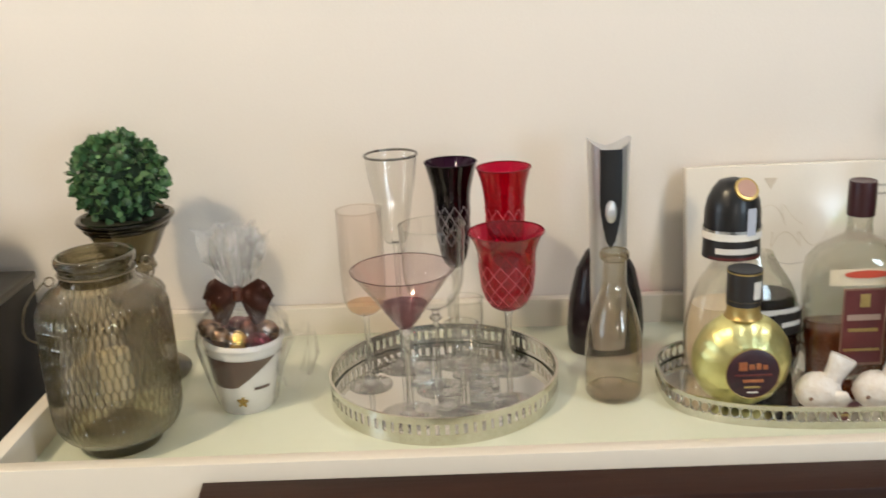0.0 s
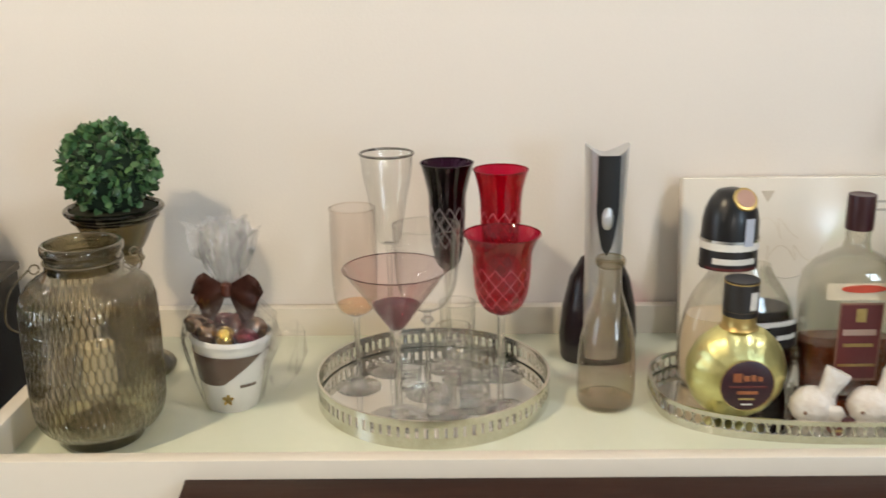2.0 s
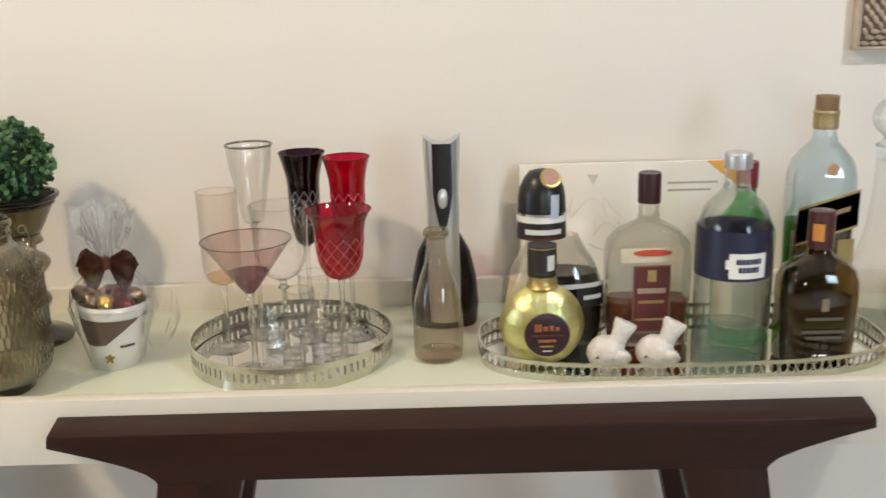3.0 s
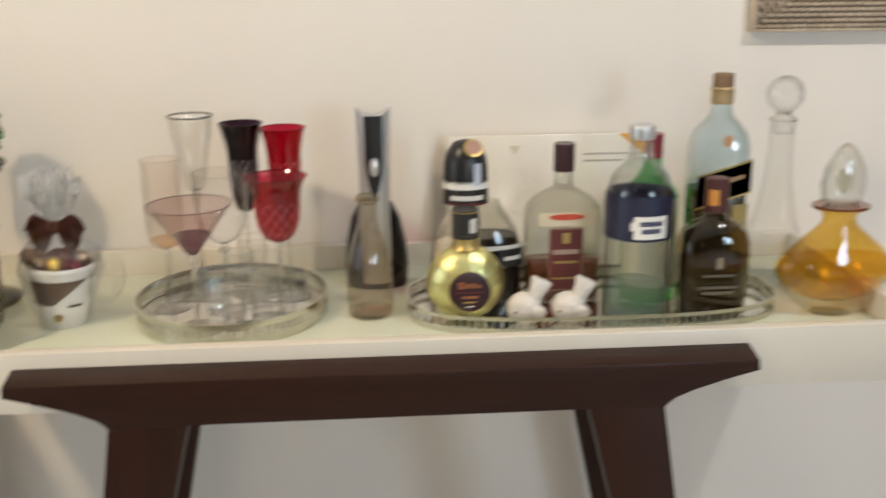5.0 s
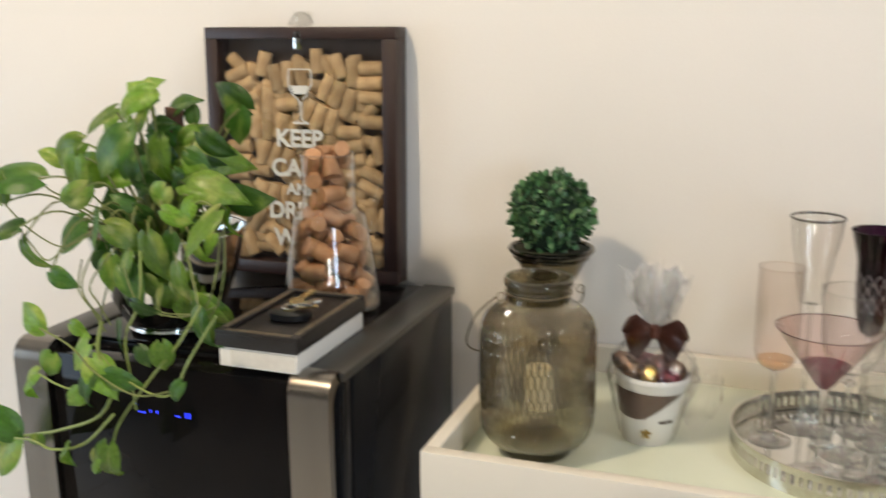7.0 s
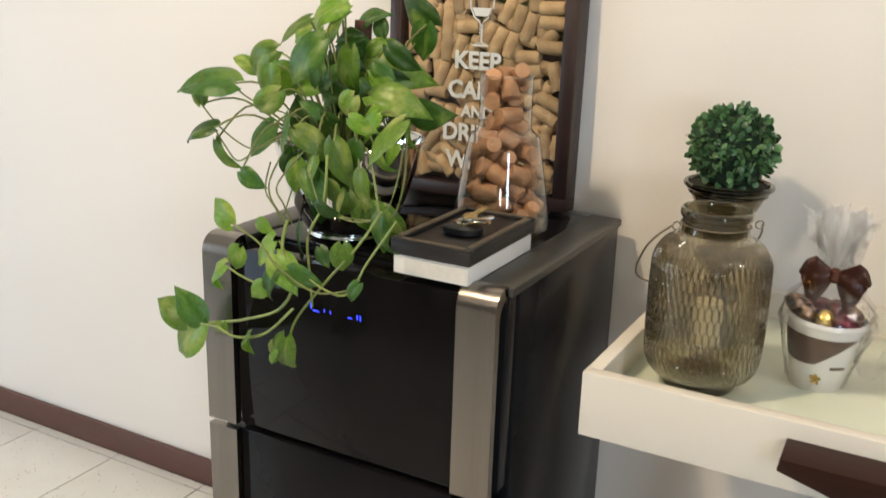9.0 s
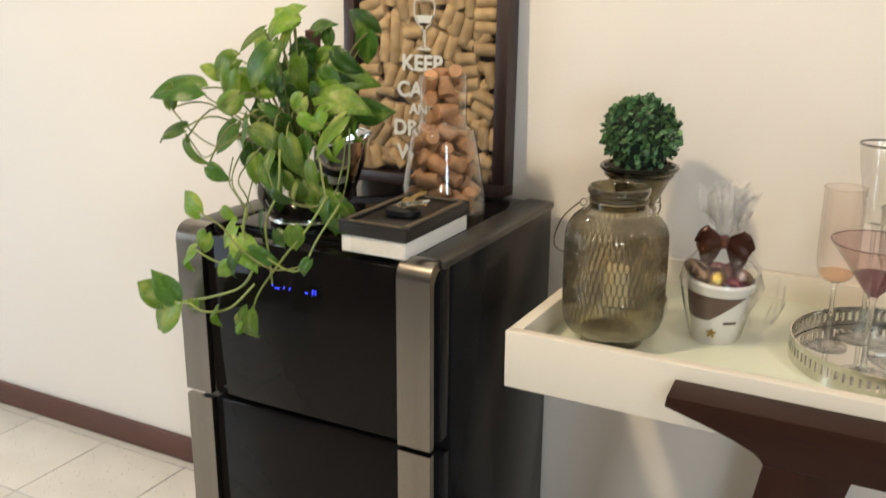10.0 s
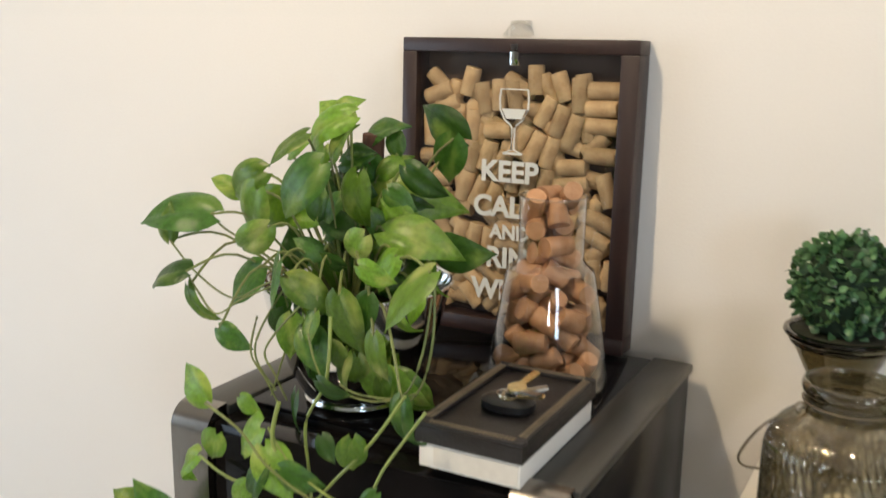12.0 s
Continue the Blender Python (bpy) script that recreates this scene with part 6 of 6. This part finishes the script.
TRAILING = [
    (-0.066, -0.172, 0.038, 142, 0.049, 0),
    (-0.062, -0.192, -0.012, -158, 0.055, 0),
    (-0.13, -0.192, -0.105, 138, 0.058, 0),
    (-0.097, -0.202, -0.094, 121, 0.052, 2),
    (-0.097, -0.202, -0.097, -151, 0.09, 0),
    (-0.051, -0.212, -0.082, -114, 0.032, 0),
    (0.018, -0.192, 0.035, -149, 0.057, 0),
    (0.031, -0.202, 0.022, -34, 0.05, 0),
    (0.037, -0.212, 0.007, -128, 0.049, 2),
    (-0.036, -0.192, 0.016, -123, 0.04, 0),
    (0.074, -0.172, 0.031, -42, 0.025, 2),
    (-0.022, -0.172, 0.05, -16, 0.025, 0),
    (0.051, -0.212, -0.08, -104, 0.064, 0),
    (0.034, -0.212, -0.097, -148, 0.049, 0),
]


def sprout(p, heading, length, shade, from_bowl):
    """One leaf on its stalk, turned to the light."""
    p = Vector(p)
    a = radians(heading)
    tip = Vector((math.cos(a), rng.uniform(-0.45, 0.2), math.sin(a) - 0.12))
    put_leaf(p, tip, (rng.uniform(-0.75, 0.6), -0.75, rng.uniform(-0.15, 1.1)), length * (1.02 if from_bowl else 1.18), shade)
    if from_bowl:
        root = Vector((p.x * 0.22, p.y * 0.3, 0.116))
        bend = root.lerp(p, 0.6) + Vector((0, 0, 0.03 if p.z > 0.14 else 0.055))
        part("stalk", tube([Vector(q) for q in rounded([tuple(root), tuple(bend), tuple(p)], 5)], 0.0015, 5), VINE, plant)


for rows, from_bowl in ((CROWN_TOP, True), (CROWN_SIDE, True), (BOWL_FRONT, True), (TRAILING, False)):
    for x, y, z, heading, length, shade in rows:
        sprout((x, y, z), heading, length, shade, from_bowl)
# smaller, darker leaves inside and behind the crown; its inner shade put into colour
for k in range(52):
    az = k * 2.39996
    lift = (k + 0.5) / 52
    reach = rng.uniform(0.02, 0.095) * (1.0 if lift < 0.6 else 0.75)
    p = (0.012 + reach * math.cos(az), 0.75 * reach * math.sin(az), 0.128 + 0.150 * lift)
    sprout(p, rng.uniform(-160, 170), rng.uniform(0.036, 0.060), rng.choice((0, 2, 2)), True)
# a curtain of leaves over the front of the bowl
for k in range(17):
    a = radians(262 + 88 * ((k * 0.618) % 1))
    z = 0.03 + 0.10 * ((k * 0.381) % 1)
    r = 0.082 + 0.30 * z * (0.134 - z) / 0.134 + 0.25 * z
    sprout((r * math.cos(a), r * math.sin(a), z), -90 + rng.uniform(-60, 60), rng.uniform(0.034, 0.054), rng.choice((0, 0, 1, 2)), False)


def trailer(points, radius):
    """A bare trailing stem through the points."""
    run = [Vector(p) for p in rounded([(x, y - 0.012 * math.sin(3.1 * i / (len(points) - 1)), z) for i, (x, y, z) in enumerate(points)], 7)]
    part("hanging_stem", tube(run, radius, 6, taper=0.8), VINE_PALE if radius > 0.0014 else VINE, plant)
    if radius > 0.0014:
        for u in (0.3,):
            node = run[int(u * len(run))]
            sprout(node + Vector((rng.uniform(-0.012, 0.012), -0.008, rng.uniform(-0.004, 0.014))), rng.uniform(-200, 20), rng.uniform(0.030, 0.042), rng.choice((0, 0, 2)), False)


trailer([(-0.184, -0.092, 0.175), (-0.14, -0.092, 0.145), (-0.088, -0.092, 0.125), (-0.053, -0.092, 0.141), (-0.024, -0.092, 0.156)], 0.0012)
trailer([(-0.153, -0.102, 0.146), (-0.128, -0.102, 0.127), (-0.101, -0.102, 0.108), (-0.068, -0.102, 0.128), (-0.021, -0.102, 0.151)], 0.0013)
trailer([(-0.005, -0.112, 0.158), (-0.036, -0.112, 0.103), (-0.042, -0.112, 0.071), (-0.026, -0.112, 0.037)], 0.0013)
trailer([(0.021, -0.122, 0.143), (-0.021, -0.122, 0.09), (-0.011, -0.122, 0.064), (-0.004, -0.122, 0.034)], 0.0013)
trailer([(-0.021, -0.102, 0.141), (-0.005, -0.102, 0.108), (-0.019, -0.102, 0.065), (-0.04, -0.102, 0.026)], 0.0012)
trailer([(-0.048, -0.112, 0.113), (-0.049, -0.112, 0.077), (-0.031, -0.112, 0.052), (-0.022, -0.112, 0.021)], 0.0012)
trailer([(0.041, -0.192, 0.065), (0.037, -0.192, 0.028), (0.057, -0.192, -0.008), (0.035, -0.192, -0.048), (-0.022, -0.192, -0.074), (-0.069, -0.192, -0.089), (-0.106, -0.192, -0.1)], 0.0022)
trailer([(0.052, -0.192, -0.007), (0.005, -0.192, -0.019), (-0.022, -0.192, -0.017), (-0.059, -0.192, -0.011)], 0.0015)
trailer([(0.063, -0.212, -0.039), (0.025, -0.212, -0.077), (-0.019, -0.212, -0.09), (-0.052, -0.212, -0.085), (-0.088, -0.212, -0.091)], 0.0018)
trailer([(0.079, -0.162, 0.145), (0.079, -0.162, 0.087), (0.058, -0.162, 0.042), (0.058, -0.162, -0.009), (0.055, -0.162, -0.054)], 0.0018)
trailer([(0.17, -0.182, 0.093), (0.142, -0.182, 0.048), (0.097, -0.182, -0.005), (0.05, -0.182, -0.064), (0.03, -0.182, -0.11)], 0.0018)
trailer([(0.196, -0.192, 0.087), (0.161, -0.192, 0.033), (0.141, -0.192, -0.005), (0.111, -0.192, -0.011), (0.06, -0.192, 0.009), (0.028, -0.192, 0.037)], 0.0016)
trailer([(0.154, -0.102, 0.171), (0.158, -0.102, 0.12), (0.146, -0.102, 0.073), (0.116, -0.102, 0.042)], 0.0014)
trailer([(0.162, -0.122, 0.164), (0.157, -0.122, 0.112), (0.139, -0.122, 0.071), (0.091, -0.122, 0.061), (0.061, -0.122, 0.063)], 0.0012)
trailer([(-0.04, -0.202, 0.051), (0.009, -0.202, 0.037), (0.045, -0.202, 0.01), (0.096, -0.202, -0.012), (0.147, -0.202, -0.001)], 0.0014)
trailer([(0.031, -0.132, 0.113), (0.045, -0.132, 0.088), (0.064, -0.132, 0.069), (0.112, -0.132, 0.062), (0.155, -0.132, 0.076)], 0.0012)
trailer([(-0.16, -0.052, 0.202), (-0.134, -0.052, 0.189), (-0.099, -0.052, 0.177), (-0.048, -0.052, 0.164)], 0.0013)

# ---- window frames ----
def window(name, m, w, h):
    ob = new(name)
    ob.matrix_world = m
    tagged(ob, "white framed window letting in daylight", "window", kind="structure")
    for x0, x1, z0, z1 in ((0, w, 0, 0.05), (0, w, h - 0.05, h), (0, 0.05, 0.05, h - 0.05), (w - 0.05, w, 0.05, h - 0.05), (w / 2 - 0.025, w / 2 + 0.025, 0.05, h - 0.05)):
        part("window_frame", box(x0, x1, 0, 0.05, z0, z1, 0.003), LACQUER, ob)
    for x0, x1 in ((0.05, w / 2 - 0.025), (w / 2 + 0.025, w - 0.05)):
        glass = part("pane", box(x0, x1, 0.022, 0.026, 0.05, h - 0.05), GLASS, ob, smooth=0)
        glass.visible_shadow = False


window("window_1", pose(ROOM_X1 + 0.04, ey1, ez0, 0, 0, -90), ey1 - ey0, ez1 - ez0)
window("window_2", pose(ROOM_X0 - 0.04, wy0, vz0, 0, 0, 90), wy1 - wy0, vz1 - vz0)
solid("ground", box(-60, 60, -60, 60, -0.5, -0.4), surface("outside_ground", (0.2, 0.2, 0.17), 0.9), "plain ground outside the windows", "ground", "structure", smooth=0)

# ---- floor tiles ----
P = 0.262
me = place(box(-P / 2 + 0.0014, P / 2 - 0.0014, -P / 2 + 0.0014, P / 2 - 0.0014, -0.004, 0.0, 0.0008, segments=1), "tile", TILE, 0)
cut = place(box(-P / 2 + 0.0014, P / 2 - 0.0014, -0.0355, -0.0135, -0.004, 0.0), "cut_tile", TILE, 0)
for i in range(-7, 16):
    x = -0.993 + P * (i + 0.5)
    shared("cut_tile", cut, floor, Matrix.Translation((x, 0, 0)))
    for j in range(0, 11):
        shared("tile", me, floor, Matrix.Translation((x, -0.037 - P * (j + 0.5), 0)))
part("floor_rest", box(ROOM_X0, ROOM_X1, ROOM_Y, -0.040 - P * 11, -0.0029, 0.0), TILE, floor, smooth=0)
